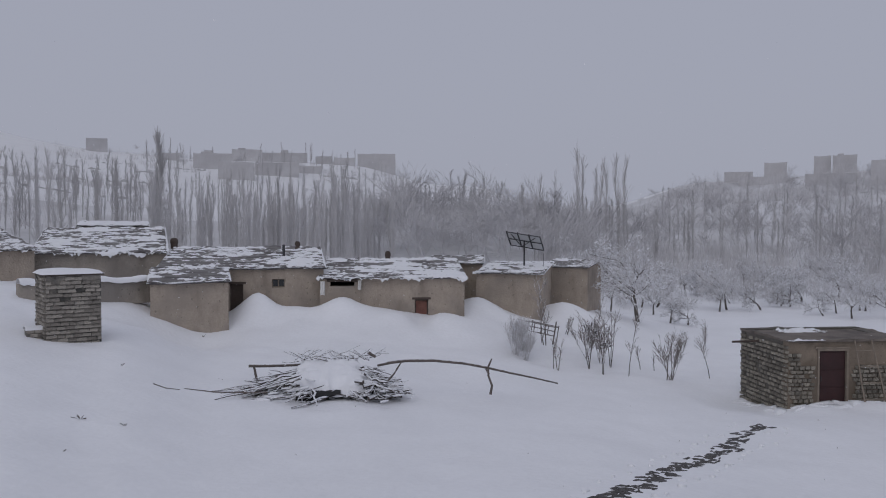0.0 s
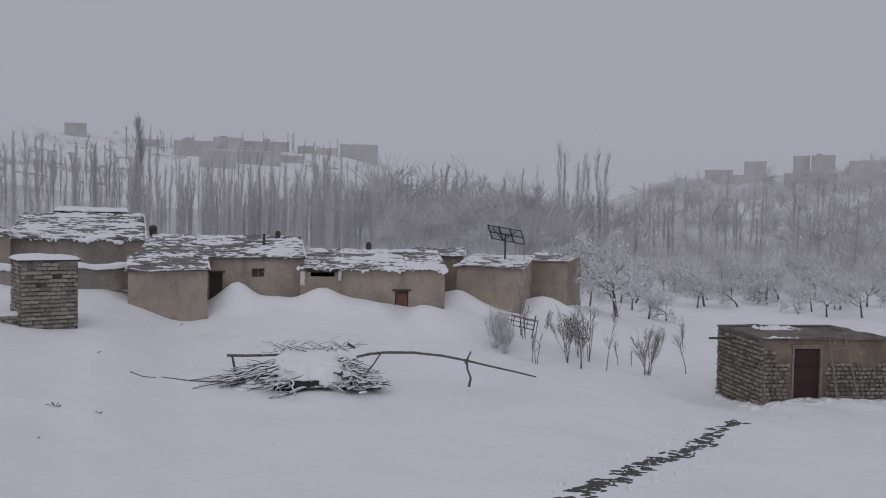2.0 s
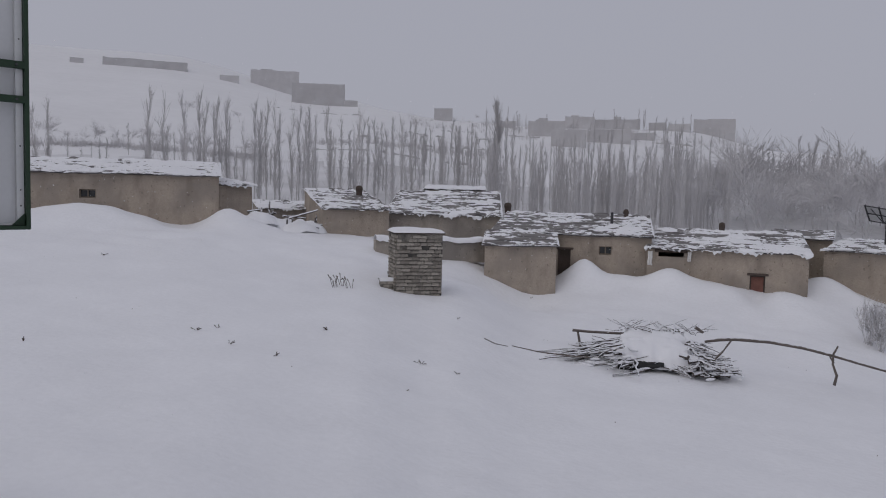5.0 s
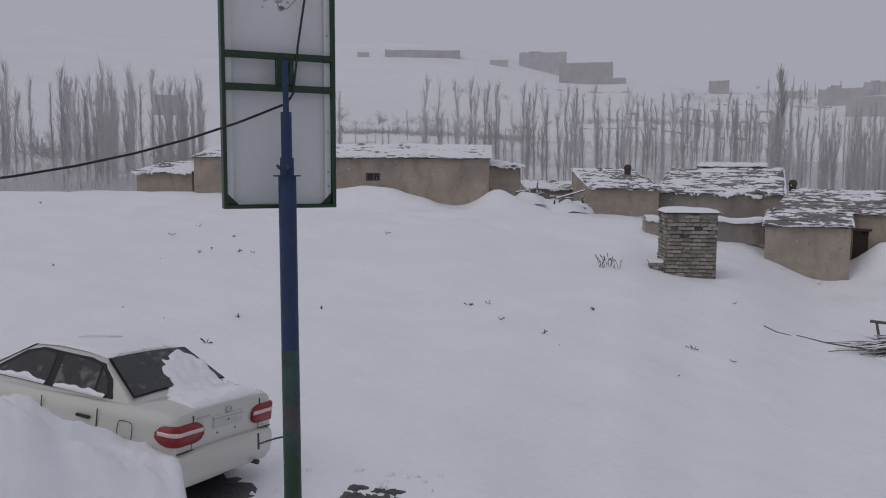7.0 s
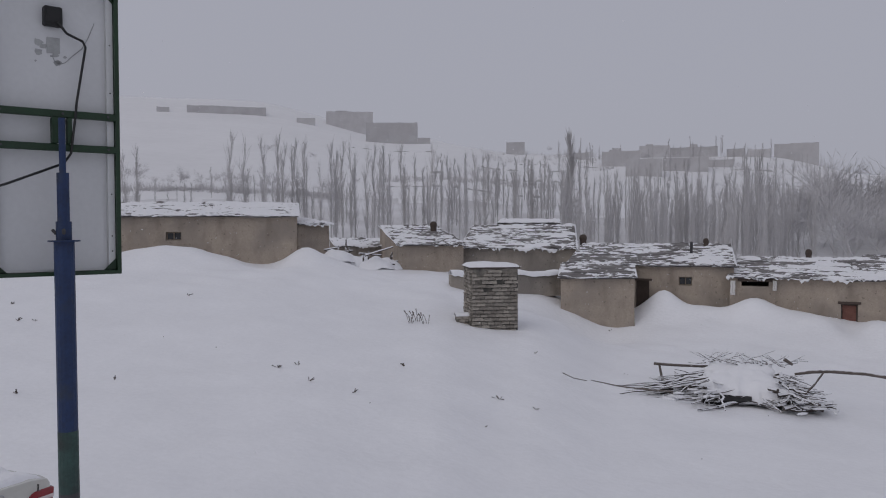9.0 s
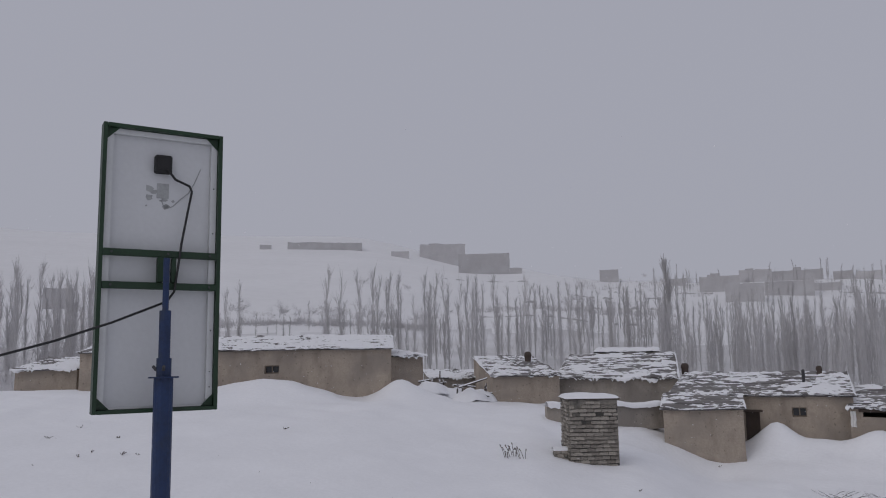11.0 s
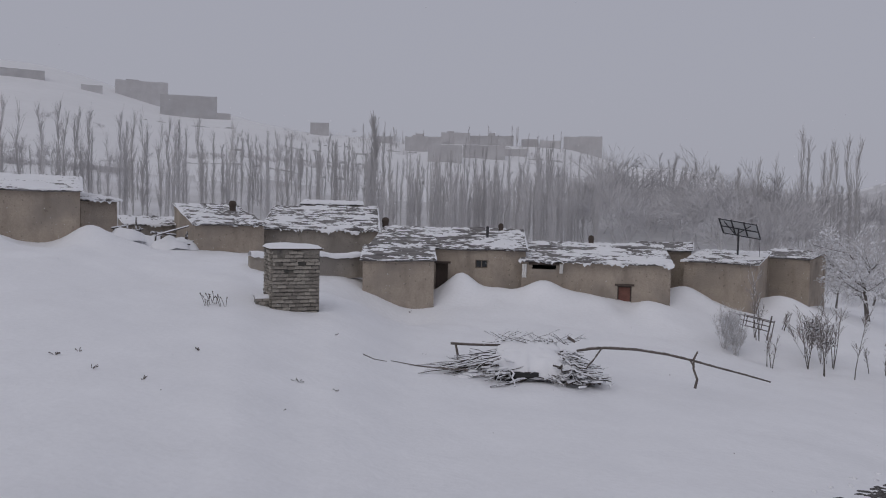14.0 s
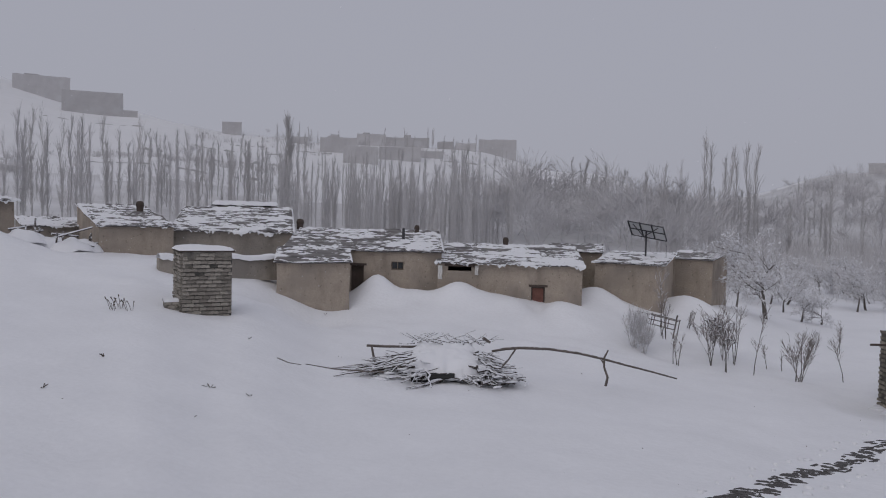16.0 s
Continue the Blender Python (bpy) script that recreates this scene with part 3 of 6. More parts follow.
def outhouse():
    m, w, along = place(27.5, 27.85, 24.2, 28.15, -.35)
    t = thing("outhouse", "small grey concrete-block outhouse with a snow-capped roof", "outhouse", m)
    H, D = 2.5, 1.7
    core = Shape().box(0, w, .02, D, 0, H)
    part("wall_core", core, WORN_MORTAR, t)
    part("roof", Shape().box(-.06, w + .08, -.08, D + .06, H + .003, H + .07, bevel=.015), DARK_WOOD, t)
    sh = Shape()
    nx, ny = 16, 14
    for j in range(ny + 1):
        for i in range(nx + 1):
            u, v = i / nx * 2 - 1, j / ny * 2 - 1
            k = max(0, (1 - abs(u) ** 6) * (1 - abs(v) ** 6)) ** .5
            x, y = w / 2 + u * (w / 2 + .12), D / 2 + v * (D / 2 + .12)
            sh.v.append((x, y, H + .05 + k * (.13 + .04 * nz(x, y, 3, 1.5))))
    for j in range(ny):
        for i in range(nx):
            a = j * (nx + 1) + i
            sh.f.append((a, a + 1, a + nx + 2, a + nx + 1))
            sh.mi.append(0)
    part("snow_cap", sh, SNOW_LUMP, t, smooth=True)
    courses(t, Matrix(), w, H, .13, .27, BLOCK, 31, skip=.04, proud=.012, gap=.022, top_limit=lambda x: 2.38 + .4 * nz(x, 7, 1, 1.9))
    courses(t, pose(0, D, 0, 0, 0, -90), D, H, .13, .27, BLOCK, 32, skip=.08, proud=.012, gap=.022)
    # stub of an older wall by the west side, snow on its top
    stub = part("wall_stub", Shape().box(-.5, -.05, .35, .75, -.46, .40, bevel=.03), WORN_MORTAR, t)
    stub.matrix_basis = pose(0, 0, .42)
    for r in range(3):
        for c in range(2):
            x = -.51 + c * .235 + (.1 if r % 2 else 0)
            part("rubble_stone", Shape().box(x + .015, min(-.06, x + .22), .30, .38, .02 + r * .13, .135 + r * .13, bevel=.02), BLOCK, stub)
    cap, n = Shape(), 12
    for i in range(n + 1):
        x = -.54 + .52 * i / n
        k = .10 + .06 * nz(x, 3, 1, 3)
        cap.v += [(x, .28, .38), (x, .30, .40 + k * .6), (x, .5, .40 + k), (x, .72, .40 + k * .7), (x, .80, .38)]
    for i in range(n):
        for q in range(4):
            cap.f.append((i * 5 + q, i * 5 + q + 5, i * 5 + q + 6, i * 5 + q + 1))
            cap.mi.append(0)
    part("snow_cap", cap, SNOW_LUMP, stub, smooth=True)


def stone_shed():
    (x0, y0) = spot(-22.6, 28.0)
    ang = 6.0
    t = thing("stone_shed", "grey stone-block shed with mud facing and flat roof", "shed", pose(x0, y0, -2.3, 0, 0, ang))
    W_, D_, H = 4.36, 3.3, 2.24
    dl, dr = 1.0, 2.06
    door_hole = ((dl, dr, .12, 2.03),)
    part("footing", Shape().box(.06, W_ - .06, .06, D_ - .06, -.9, .1), MORTAR, t)
    part("front_wall", holed_wall(W_, lambda x: H, .35, door_hole, seed=40, rough=.02), MUD_FACING, t)
    side = holed_wall(D_ - .7, lambda x: H + .02 * x, .35, seed=41, rough=.01)
    for px in (.35, W_):
        o = part("side_wall", side.mesh("side_wall", [MORTAR]), None, t)
        o.matrix_basis = pose(px, .35, 0, 0, 0, 90)
    b = part("back_wall", holed_wall(W_, lambda x: H + .08, .35, seed=42, rough=.01), MORTAR, t)
    b.matrix_basis = pose(0, D_ - .35, 0)
    sh = Shape()
    nx, ny = 22, 10
    for lvl in (0, 1):
        for j in range(ny + 1):
            for i in range(nx + 1):
                x, y = -.03 + (W_ + .08) * i / nx, -.06 + (D_ + .1) * j / ny
                e = .05 * nz(x, y, 1 + lvl, 2) if i in (0, nx) or j in (0, ny) else 0
                rim = .05 + .05 * nz(x, y, 9, 2.6) if lvl and (i in (0, nx) or j in (0, ny)) else 0
                sh.v.append((x + e, y + e, H + .02 - .01 * y + (.03 + rim + .03 * nz(x, y, 5, 1.2) if lvl else 0)))
    N = (nx + 1) * (ny + 1)
    for j in range(ny):
        for i in range(nx):
            a = j * (nx + 1) + i
            sh.f += [(a + N, a + N + 1, a + N + nx + 2, a + N + nx + 1), (a + nx + 1, a + nx + 2, a + 1, a)]
    for i in range(nx):
        a = ny * (nx + 1) + i
        sh.f += [(i, i + 1, i + 1 + N, i + N), (a + 1, a, a + N, a + 1 + N)]
    for j in range(ny):
        a = j * (nx + 1)
        sh.f += [(a + nx + 1, a, a + N, a + nx + 1 + N), (a + nx, a + nx + nx + 1, a + nx + nx + 1 + N, a + nx + N)]
    sh.mi = [0] * len(sh.f)
    roof = part("roof", sh, SHED_ROOF, t, "wet brown earth roof with a little snow")
    part("roof_snow", snow_sheet(1.0, 2.9, 2.2, 3.1, lambda x, y: H + .06 - .01 * y, .0, 44, .16), SNOW_LUMP, roof, smooth=True)
    part("rim_snow", snow_sheet(-.06, 1.2, -.12, .1, lambda x, y: H + .095, .02, 45, .08), SNOW_LUMP, roof, smooth=True)
    door = part("door", Shape().box(dl + .07, dr - .07, .1, .14, .12, 1.95), DOOR_RED, t, "dark red painted metal door")
    for z0, z1 in ((.2, .72), (.78, 1.3), (1.36, 1.9)):
        part("door_panel", Shape().box(dl + .13, dr - .13, .082, .098, z0, z1, bevel=.006), DOOR_RED, door)
    part("handle", Shape().tube([(dl + .14, .07, .95), (dl + .14, .04, .98), (dl + .14, .04, 1.1), (dl + .14, .07, 1.13)], [.012] * 4), STEEL_DARK, door)
    part("door_frame", Shape().box(dl, dl + .066, .0, .2, .12, 2.03).box(dr - .066, dr, .0, .2, .12, 2.03).box(dl + .066, dr - .066, .0, .2, 1.954, 2.03), LADDER_WOOD, t)
    part("lintel", Shape().box(dl - .08, dr + .02, -.03, .12, 2.034, 2.09, bevel=.01), LADDER_WOOD, t)
    part("roof_beam", Shape().tube([(-1.0, 1.9, H - .22), (.2, 1.9, H - .2)], [.04, .04]), DARK_WOOD, t)
    courses(t, pose(0, 0, .0), W_, H, .135, .185, BLOCK_TAN, 46, ((dl - .06, dr + .06, 0, 2.2),), skip=.03,
            top_limit=lambda x: 1.5 + .18 * nz(x, 1, 1, 1.5) + (.5 if x < .35 else 0) + (.08 if x > 2.1 else 0), gap=.03, proud=.018)
    courses(t, pose(0, D_, -.4, 0, 0, -90), D_, H + .38, .15, .24, BLOCK_TAN, 47, skip=.04, gap=.055, proud=.012, loose=.25)
    # ladder leaning on the front
    lad = thing("ladder", "weathered pole ladder leaning on the shed wall", "ladder", pose(x0, y0, -2.3, 0, 0, ang))
    rails = [((2.3, -.62, .0), (2.2, -.08, 2.3)), ((3.05, -.62, .0), (2.78, -.08, 2.3))]
    for a, bb in rails:
        part("rail", Shape().tube([a, bb], [.028, .022], 6), LADDER_WOOD, lad)
    for k in range(4):
        f = .2 + k * .22
        p = [Vector(a).lerp(Vector(bb), f) for a, bb in rails]
        part("rung", Shape().tube([p[0], p[1]], [.018, .018], 5), LADDER_WOOD, lad)


outhouse()
stone_shed()


# ---- near things: solar panel on its pole, cable, car, snow bank ----
def solar_panel_on_pole():
    px, py = spot(54.6, 4.35)
    t = thing("solar_panel_stand", "white-backed solar panel in a green frame on a blue pole", "solar panel", pose(px, py, -.5))
    L, R_ = Vector((*spot(59.15, 4.44), 0)), Vector((*spot(51.45, 4.57), 0))
    u = (R_ - L).normalized()
    back = Vector((-u.y, u.x, 0))
    if back.dot(L) < 0:
        back = -back
    w = (R_ - L).length
    z0, z1 = 3.385, 4.885
    m = Matrix(((u.x, back.x, 0, L.x - px), (u.y, back.y, 0, L.y - py), (0, 0, 1, z0 + .5), (0, 0, 0, 1)))
    h = z1 - z0

    def p(name, sh, mat, label="", parent=t, smooth=False):
        o = part(name, sh, mat, parent, label, smooth)
        if parent is t:
            o.matrix_basis = m
        return o

    sheet = p("backsheet", Shape().box(.02, w - .02, .03, .036, .02, h - .02), BACKSHEET, "dull white back of the panel")
    p("glass_front", Shape().box(.02, w - .02, .038, .044, .02, h - .02), CELL)
    fr = Shape()
    fr.box(.022, .055, .0, .028, .022, h - .022).box(w - .055, w - .022, .0, .028, .022, h - .022)
    fr.box(.055, w - .055, .0, .028, h - .05, h - .022).box(.055, w - .055, .0, .028, .022, .03)
    p("panel_frame", fr, ALUMINIUM, "aluminium panel rim")
    for a, b, c, d in ((0, .02, 0, h), (w - .02, w, 0, h)):
        p("frame_upright", Shape().box(a, b, -.03, .045, c, d, bevel=.003), GREEN_STEEL)
    for c in (0, h - .02):
        p("frame_rail", Shape().box(.021, w - .021, -.03, .045, c, c + .02, bevel=.003), GREEN_STEEL)
    for c in (.65, .82):
        p("cross_bar", Shape().box(.021, w - .021, -.034, -.002, c - .018, c + .018, bevel=.003), GREEN_STEEL)
    for cx, sx in ((.022, 1), (w - .022, -1)):
        for cz, sz in ((.022, 1), (h - .022, -1)):
            s = Shape().add([(cx, -.006, cz), (cx + sx * .06, -.006, cz), (cx, -.006, cz + sz * .06), (cx, -.001, cz), (cx + sx * .06, -.001, cz), (cx, -.001, cz + sz * .06)],
                            [(0, 1, 2), (3, 5, 4), (0, 3, 4, 1), (1, 4, 5, 2), (2, 5, 3, 0)])
            p("corner_plate", s, GREEN_STEEL)
    for cx in (w - .038,):
        for cz in (.2, .42, .95, 1.2, .12):
            p("rim_hole", Shape().tube([(cx, -.0035, cz), (cx, -.001, cz)], [.004, .004], 6), SEAM)
    for bx in (.06, w * .55, w - .06):
        for cz in (.65, .82):
            p("bolt", Shape().tube([(bx, -.044, cz), (bx, -.0345, cz)], [.006, .006], 6), STEEL_DARK)
    jb = p("junction_box", Shape().box(w * .43, w * .57, -.012, .028, h - .24, h - .14, bevel=.008), RUBBER)
    part("lid_ridge", Shape().box(w * .45, w * .55, -.016, -.0125, h - .22, h - .16), RUBBER, jb)
    # old glue smears and a worn sticker under the box
    rnd = random.Random(5)
    part("sticker", Shape().box(w * .46, w * .56, .0265, .0295, h - .37, h - .29), GLUE, sheet)
    for k in range(9):
        cx, cz, r = w * rnd.uniform(.36, .62), h - rnd.uniform(.26, .42), rnd.uniform(.006, .02)
        ring = [(cx + r * rnd.uniform(.6, 1.3) * math.cos(a), .0285, cz + r * rnd.uniform(.5, 1.2) * math.sin(a)) for a in np.linspace(0, 6.28, 9)[:-1]]
        part("glue_smear", Shape().add(ring, [tuple(range(8))]), GLUE, sheet)
    for pts in ([(w * .5, h - .38), (w * .53, h - .43), (w * .6, h - .41), (w * .66, h - .37), (w * .73, h - .33), (w * .78, h - .27), (w * .83, h - .19)],):
        part("glue_line", Shape().tube([(a, .028, b) for a, b in pts], [.0022] * len(pts), 4), GLUE, sheet)
    # pole in telescoping steps

    def tube(name, za, zb, r, mat, lbl=""):
        off = lambda z: (z + .5) * .004
        return part(name, Shape().tube([(-off(za), -off(za) * .4, za + .5), (-off(zb), -off(zb) * .4, zb + .5)], [r, r], 16), mat, t, lbl, smooth=False)

    tube("pole_foot", -.5, 2.03, .0485, GREEN_STEEL, "green painted pole foot")
    tube("pole_band", 2.03, 2.16, .0488, TEAL_STEEL)
    tube("pole_band", 2.16, 2.31, .0488, STEEL_DARK)
    tube("pole_band", 2.31, 2.62, .0488, TEAL_STEEL, "worn teal paint band")
    tube("pole_tube", 2.62, 3.56, .048, BLUE_STEEL)
    tube("collar", 3.56, 3.567, .075, BLUE_STEEL)
    tube("clamp", 3.567, 3.66, .037, BLUE_STEEL)
    tube("upper_tube", 3.66, 3.9, .029, BLUE_STEEL)
    tube("top_tube", 3.9, 4.17, .016, BLUE_STEEL)
    for s in (-1, 1):
        part("clamp_bolt", Shape().tube([(s * .03, -.04, 4.1), (s * .045, -.05, 4.12)], [.008, .008], 6), STEEL_DARK, t)
    brk = Shape().box(w * .55 - .052, w * .55 - .022, -.05, -.003, .669, .801, bevel=.004).box(w * .55 + .02, w * .55 + .04, -.05, -.003, .669, .801, bevel=.004)
    p("bracket", brk, GREEN_STEEL, "dark green steel bracket")
    d = Vector((-math.cos(radians(55)), -math.sin(radians(55)), 0))
    part("side_rod", Shape().tube([(0, 0, 2.64), (d.x * .10, d.y * .10, 2.625), (d.x * .19, d.y * .19, 2.60)], [.005, .005, .005], 6), STEEL_DARK, t)
    part("rod_plate", Shape().box(d.x * .19 - .004, d.x * .19 + .004, d.y * .19 - .004, d.y * .19 + .004, 2.57, 2.66), STEEL_DARK, t)
    # cable, from the box over the bars, then away to the west
    M = pose(px, py, -.5) @ m
    q = lambda a, b, c: M @ Vector((a, b, c))
    pts = [q(w * .53, -.02, h - .22), q(w * .6, -.012, h - .27), q(w * .72, -.015, h - .30), q(w * .74, -.02, h - .33), q(w * .70, -.02, h - .48), q(w * .66, -.03, h - .62),
           q(w * .64, -.05, .80), q(w * .60, -.06, .62), q(w * .53, -.10, .565)]
    a = pts[-1]
    end = Vector((*spot(102, 4.7), 3.50))
    for k in range(1, 15):
        f = k / 14
        c = a.lerp(end, f)
        c.z -= .55 * 4 * f * (1 - f) * (.5 + .5 * (1 - f)) * .55
        pts.append(c)
    lone("cable", Shape().tube(pts, [.0068] * len(pts), 6), CABLE, "black electric cable hanging from the solar panel", "cable", smooth=True)


solar_panel_on_pole()


def loft(rings, close_ends=True):
    n = len(rings[0])
    sh = Shape()
    sh.v = [tuple(p) for r in rings for p in r]
    for i in range(len(rings) - 1):
        for k in range(n - 1):
            sh.f.append((i * n + k, i * n + k + 1, i * n + n + k + 1, i * n + n + k))
        sh.f.append((i * n + n - 1, i * n, i * n + n, i * n + n + n - 1))
    if close_ends:
        sh.f += [tuple(range(n - 1, -1, -1)), tuple((len(rings) - 1) * n + k for k in range(n))]
    sh.mi = [0] * len(sh.f)
    return sh


def build_car():
    car = thing("parked_car", "cream-white saloon car with snow on its boot", "car", pose(-7.360, 4.438, 0.088, 5.40, -3.47, -160.42))

    def ring(x, w, zb, zt, crown=.02):
        lv = (.1, .24, zt - zb - .32, zt - zb - .16, zt - zb - .05, zt - zb - .008) if zt > .68 else [(zt - zb) * q for q in (.2, .45, .65, .82, .94, .99)]
        half = [(w * .86, zb), (w * .97, zb + lv[0]), (w, zb + lv[1]), (w, zb + lv[2]), (w * .985, zb + lv[3]),
                (w * .955, zb + lv[4]), (w * .90, zb + lv[5]), (w * .6, zt + crown * .7), (0, zt + crown)]
        return [(x, y, z) for y, z in half] + [(x, -y, z) for y, z in half[-2::-1]]

    body = [ring(.045, .745, .27, .57), ring(.058, .775, .252, .588), ring(.10, .795, .23, .597), ring(.115, .80, .23, .60, .01), ring(.125, .80, .23, .92, .03), ring(.15, .81, .23, .975, .03), ring(.24, .82, .22, 1.0),
            ring(.6, .84, .2, 1.005), ring(1.0, .845, .2, .985), ring(2.0, .848, .2, .955), ring(3.0, .845, .2, .95), ring(3.5, .84, .21, .90, .04), ring(3.95, .81, .22, .80, .04),
            ring(4.18, .74, .25, .70), ring(4.3, .6, .3, .55)]
    b = part("body", loft(body), CAR_PAINT, car, smooth=True)
    mod = b.modifiers.new("edges", "EDGE_SPLIT")
    mod.split_angle = radians(38)
    top = [(.70, 1.0), (.80, 1.07), (1.0, 1.20), (1.22, 1.325), (1.36, 1.37), (1.6, 1.395), (2.0, 1.40), (2.35, 1.37), (2.6, 1.24), (2.85, 1.09), (3.08, .96)]
    hw = lambda z: .775 - max(0, z - .95) * .42
    rings = []
    for x, zt in top:
        w = hw(zt)
        half = [(.775, .93), (hw(.93 + (zt - .93) * .5), .93 + (zt - .93) * .5), (hw(zt - .06) if zt > 1.05 else w, max(.95, zt - .05)), (w - .05, zt - .01), (w * .6, zt + .015), (0, zt + .022)]
        rings.append([(x, y, z) for y, z in half] + [(x, -y, z) for y, z in half[-2::-1]])
    c = part("cabin", loft(rings), CAR_PAINT, car, smooth=True)
    c.modifiers.new("edges", "EDGE_SPLIT").split_angle = radians(40)

    def side_patch(name, outline, off, mat, parent, s=1):
        n = len(outline)
        v = [(x, s * (hw(z) + off), z) for x, z in outline] + [(x, s * (hw(z) + off - .02), z) for x, z in outline]
        f = [tuple(range(n)), tuple(range(2 * n - 1, n - 1, -1))] + [(i, i + n, (i + 1) % n + n, (i + 1) % n) for i in range(n)]
        return part(name, Shape().add(v, f), mat, parent)

    for s in (1, -1):
        surround = side_patch("window_rubber", [(1.02, 1.0), (1.10, 1.18), (1.28, 1.31), (1.5, 1.345), (2.2, 1.35), (2.42, 1.29), (2.9, .985), (1.9, .985)], .010, RUBBER, car, s)
        side_patch("quarter_glass", [(1.09, 1.025), (1.16, 1.18), (1.26, 1.265), (1.25, 1.02)], .016, CAR_GLASS, surround, s)
        side_patch("rear_door_glass", [(1.29, 1.02), (1.30, 1.29), (1.5, 1.32), (1.86, 1.32), (1.86, 1.01)], .016, CAR_GLASS, surround, s)
        side_patch("front_door_glass", [(1.97, 1.01), (1.97, 1.32), (2.2, 1.32), (2.38, 1.265), (2.78, 1.005)], .016, CAR_GLASS, surround, s)
        # door seams, handles, fuel flap
        for x in (1.12, 1.92, 2.95):
            part("door_seam", Shape().box(x - .004, x + .004, s * .842, s * .8515, .3, .90), SEAM, car)
        for x in (1.3, 2.1):
            part("door_handle", Shape().box(x - .09, x + .09, s * .846, s * .872, .775, .81, bevel=.008), RUBBER, car)
        part("sill", Shape().box(.9, 3.2, s * .80, s * .852, .17, .22, bevel=.01), RUBBER, car)
    flap = Shape()
    ringp = [(.74 + .1 * math.copysign(abs(math.cos(a)) ** .5, math.cos(a)), .843, .74 + .1 * math.copysign(abs(math.sin(a)) ** .5, math.sin(a))) for a in np.linspace(0, 2 * math.pi, 17)]
    flap.tube(ringp, [.004] * 17, 4)
    part("fuel_flap_seam", flap, SEAM, car)

    # rear window on the sloping tail of the cabin
    def slope(name, x0, x1, w0, w1, off, mat, parent=car, nseg=10):
        sh = Shape()
        for i in range(nseg + 1):
            for x, w in ((x0, w0), (x1, w1)):
                y = -w + 2 * w * i / nseg
                z = float(np.interp(x, [p[0] for p in top], [p[1] for p in top])) + .018 + off - .03 * (y / .75) ** 2
                sh.v.append((x - off * .6, y, z))
        sh.f = [(2 * i, 2 * i + 2, 2 * i + 3, 2 * i + 1) for i in range(nseg)]
        sh.mi = [0] * nseg
        return part(name, sh, mat, parent, smooth=True)

    rub = slope("rear_window_rubber", .765, 1.295, .73, .59, .012, RUBBER)
    slope("rear_window_glass", .778, 1.278, .71, .57, .02, CAR_GLASS, rub)
    slope("windscreen", 2.42, 3.0, .56, .70, .012, CAR_GLASS)

    # tail lamps: a lens that wraps round the corner, a pale band across its middle
    def corner(sv):
        """Point on the plan outline of the tail from the inner end of the lamp (0) round to the flank (1)."""
        if sv < .68:
            return .104, .40 + .38 * sv / .68
        k = (sv - .68) / .32
        return .104 + .25 * k, .78 + .05 * min(1.0, k * 4)

    def lamp(sign):
        root = None
        for name, z0, z1, out, mat in (("tail_lamp", .665, .885, .012, LAMP_RED), ("pale_lens", .775, .82, .018, LAMP_CLEAR)):
            sh, n = Shape(), 18
            for i in range(n + 1):
                sv = (.0 if name == "tail_lamp" else .03) + (1.0 if name == "tail_lamp" else .93) * i / n
                x, y = corner(sv)
                ta = (2 * i / n - 1)
                k = max(.08, 1 - abs(ta) ** 5) ** .5 if name == "tail_lamp" else 1
                zc, hh = (z0 + z1) / 2, (z1 - z0) / 2 * k
                nx, ny = (-1, 0) if sv < .6 else (-math.cos((sv - .6) / .4 * 1.3), math.sin((sv - .6) / .4 * 1.3))
                for dz, o in ((-hh, -.02), (-hh * .9, out), (hh * .9, out), (hh, -.02)):
                    sh.v.append((x + nx * o, sign * (y + ny * o), zc + dz))
            for i in range(n):
                for k in range(3):
                    a = i * 4 + k
                    sh.f.append((a, a + 4, a + 5, a + 1))
                    sh.mi.append(0)
            root2 = part(name, sh, mat, root or car, "red rear lamp with a pale band" if not root else "", smooth=True)
            root = root or root2

    lamp(1)
    lamp(-1)
    for s in (1, -1):
        part("boot_seam", Shape().box(.1125, .135, s * .555 - .004, s * .555 + .004, .61, .95), SEAM, car)
    part("bumper_seam", Shape().box(.095, .12, -.77, .77, .598, .606), SEAM, car)
    part("number_plate_panel", Shape().box(.108, .122, -.24, .24, .765, .86, bevel=.004), PLATE_GREY, car, "grey boot garnish with snow on it")
    part("plate_lip", Shape().box(.10, .122, -.25, .25, .864, .885, bevel=.005), CAR_PAINT, car)
    part("emblem", Shape().tube([(.112, .045 * math.cos(a), .93 + .032 * math.sin(a)) for a in np.linspace(0, 2 * math.pi, 17)], [.006] * 17, 5), CHROME, car)
    part("badge_bar", Shape().box(.114, .126, .30, .50, .905, .918), CHROME, car)
    part("badge_bar", Shape().box(.110, .122, -.66, -.50, .63, .642), CHROME, car)
    part("boot_lock", Shape().tube([(.112, 0, .82), (.104, 0, .82)], [.012, .012], 8), SEAM, car)
    for y in (-.14, .16):
        part("plate_screw_hole", Shape().tube([(.112, y, .70), (.118, y, .70)], [.01, .01], 8), SEAM, car)
    part("exhaust", Shape().tube([(-.01, -.45, .26), (.25, -.45, .26)], [.028, .028], 10), STEEL_DARK, car)
    part("underbody", Shape().box(.3, 4.0, -.7, .7, .15, .26), RUBBER, car)
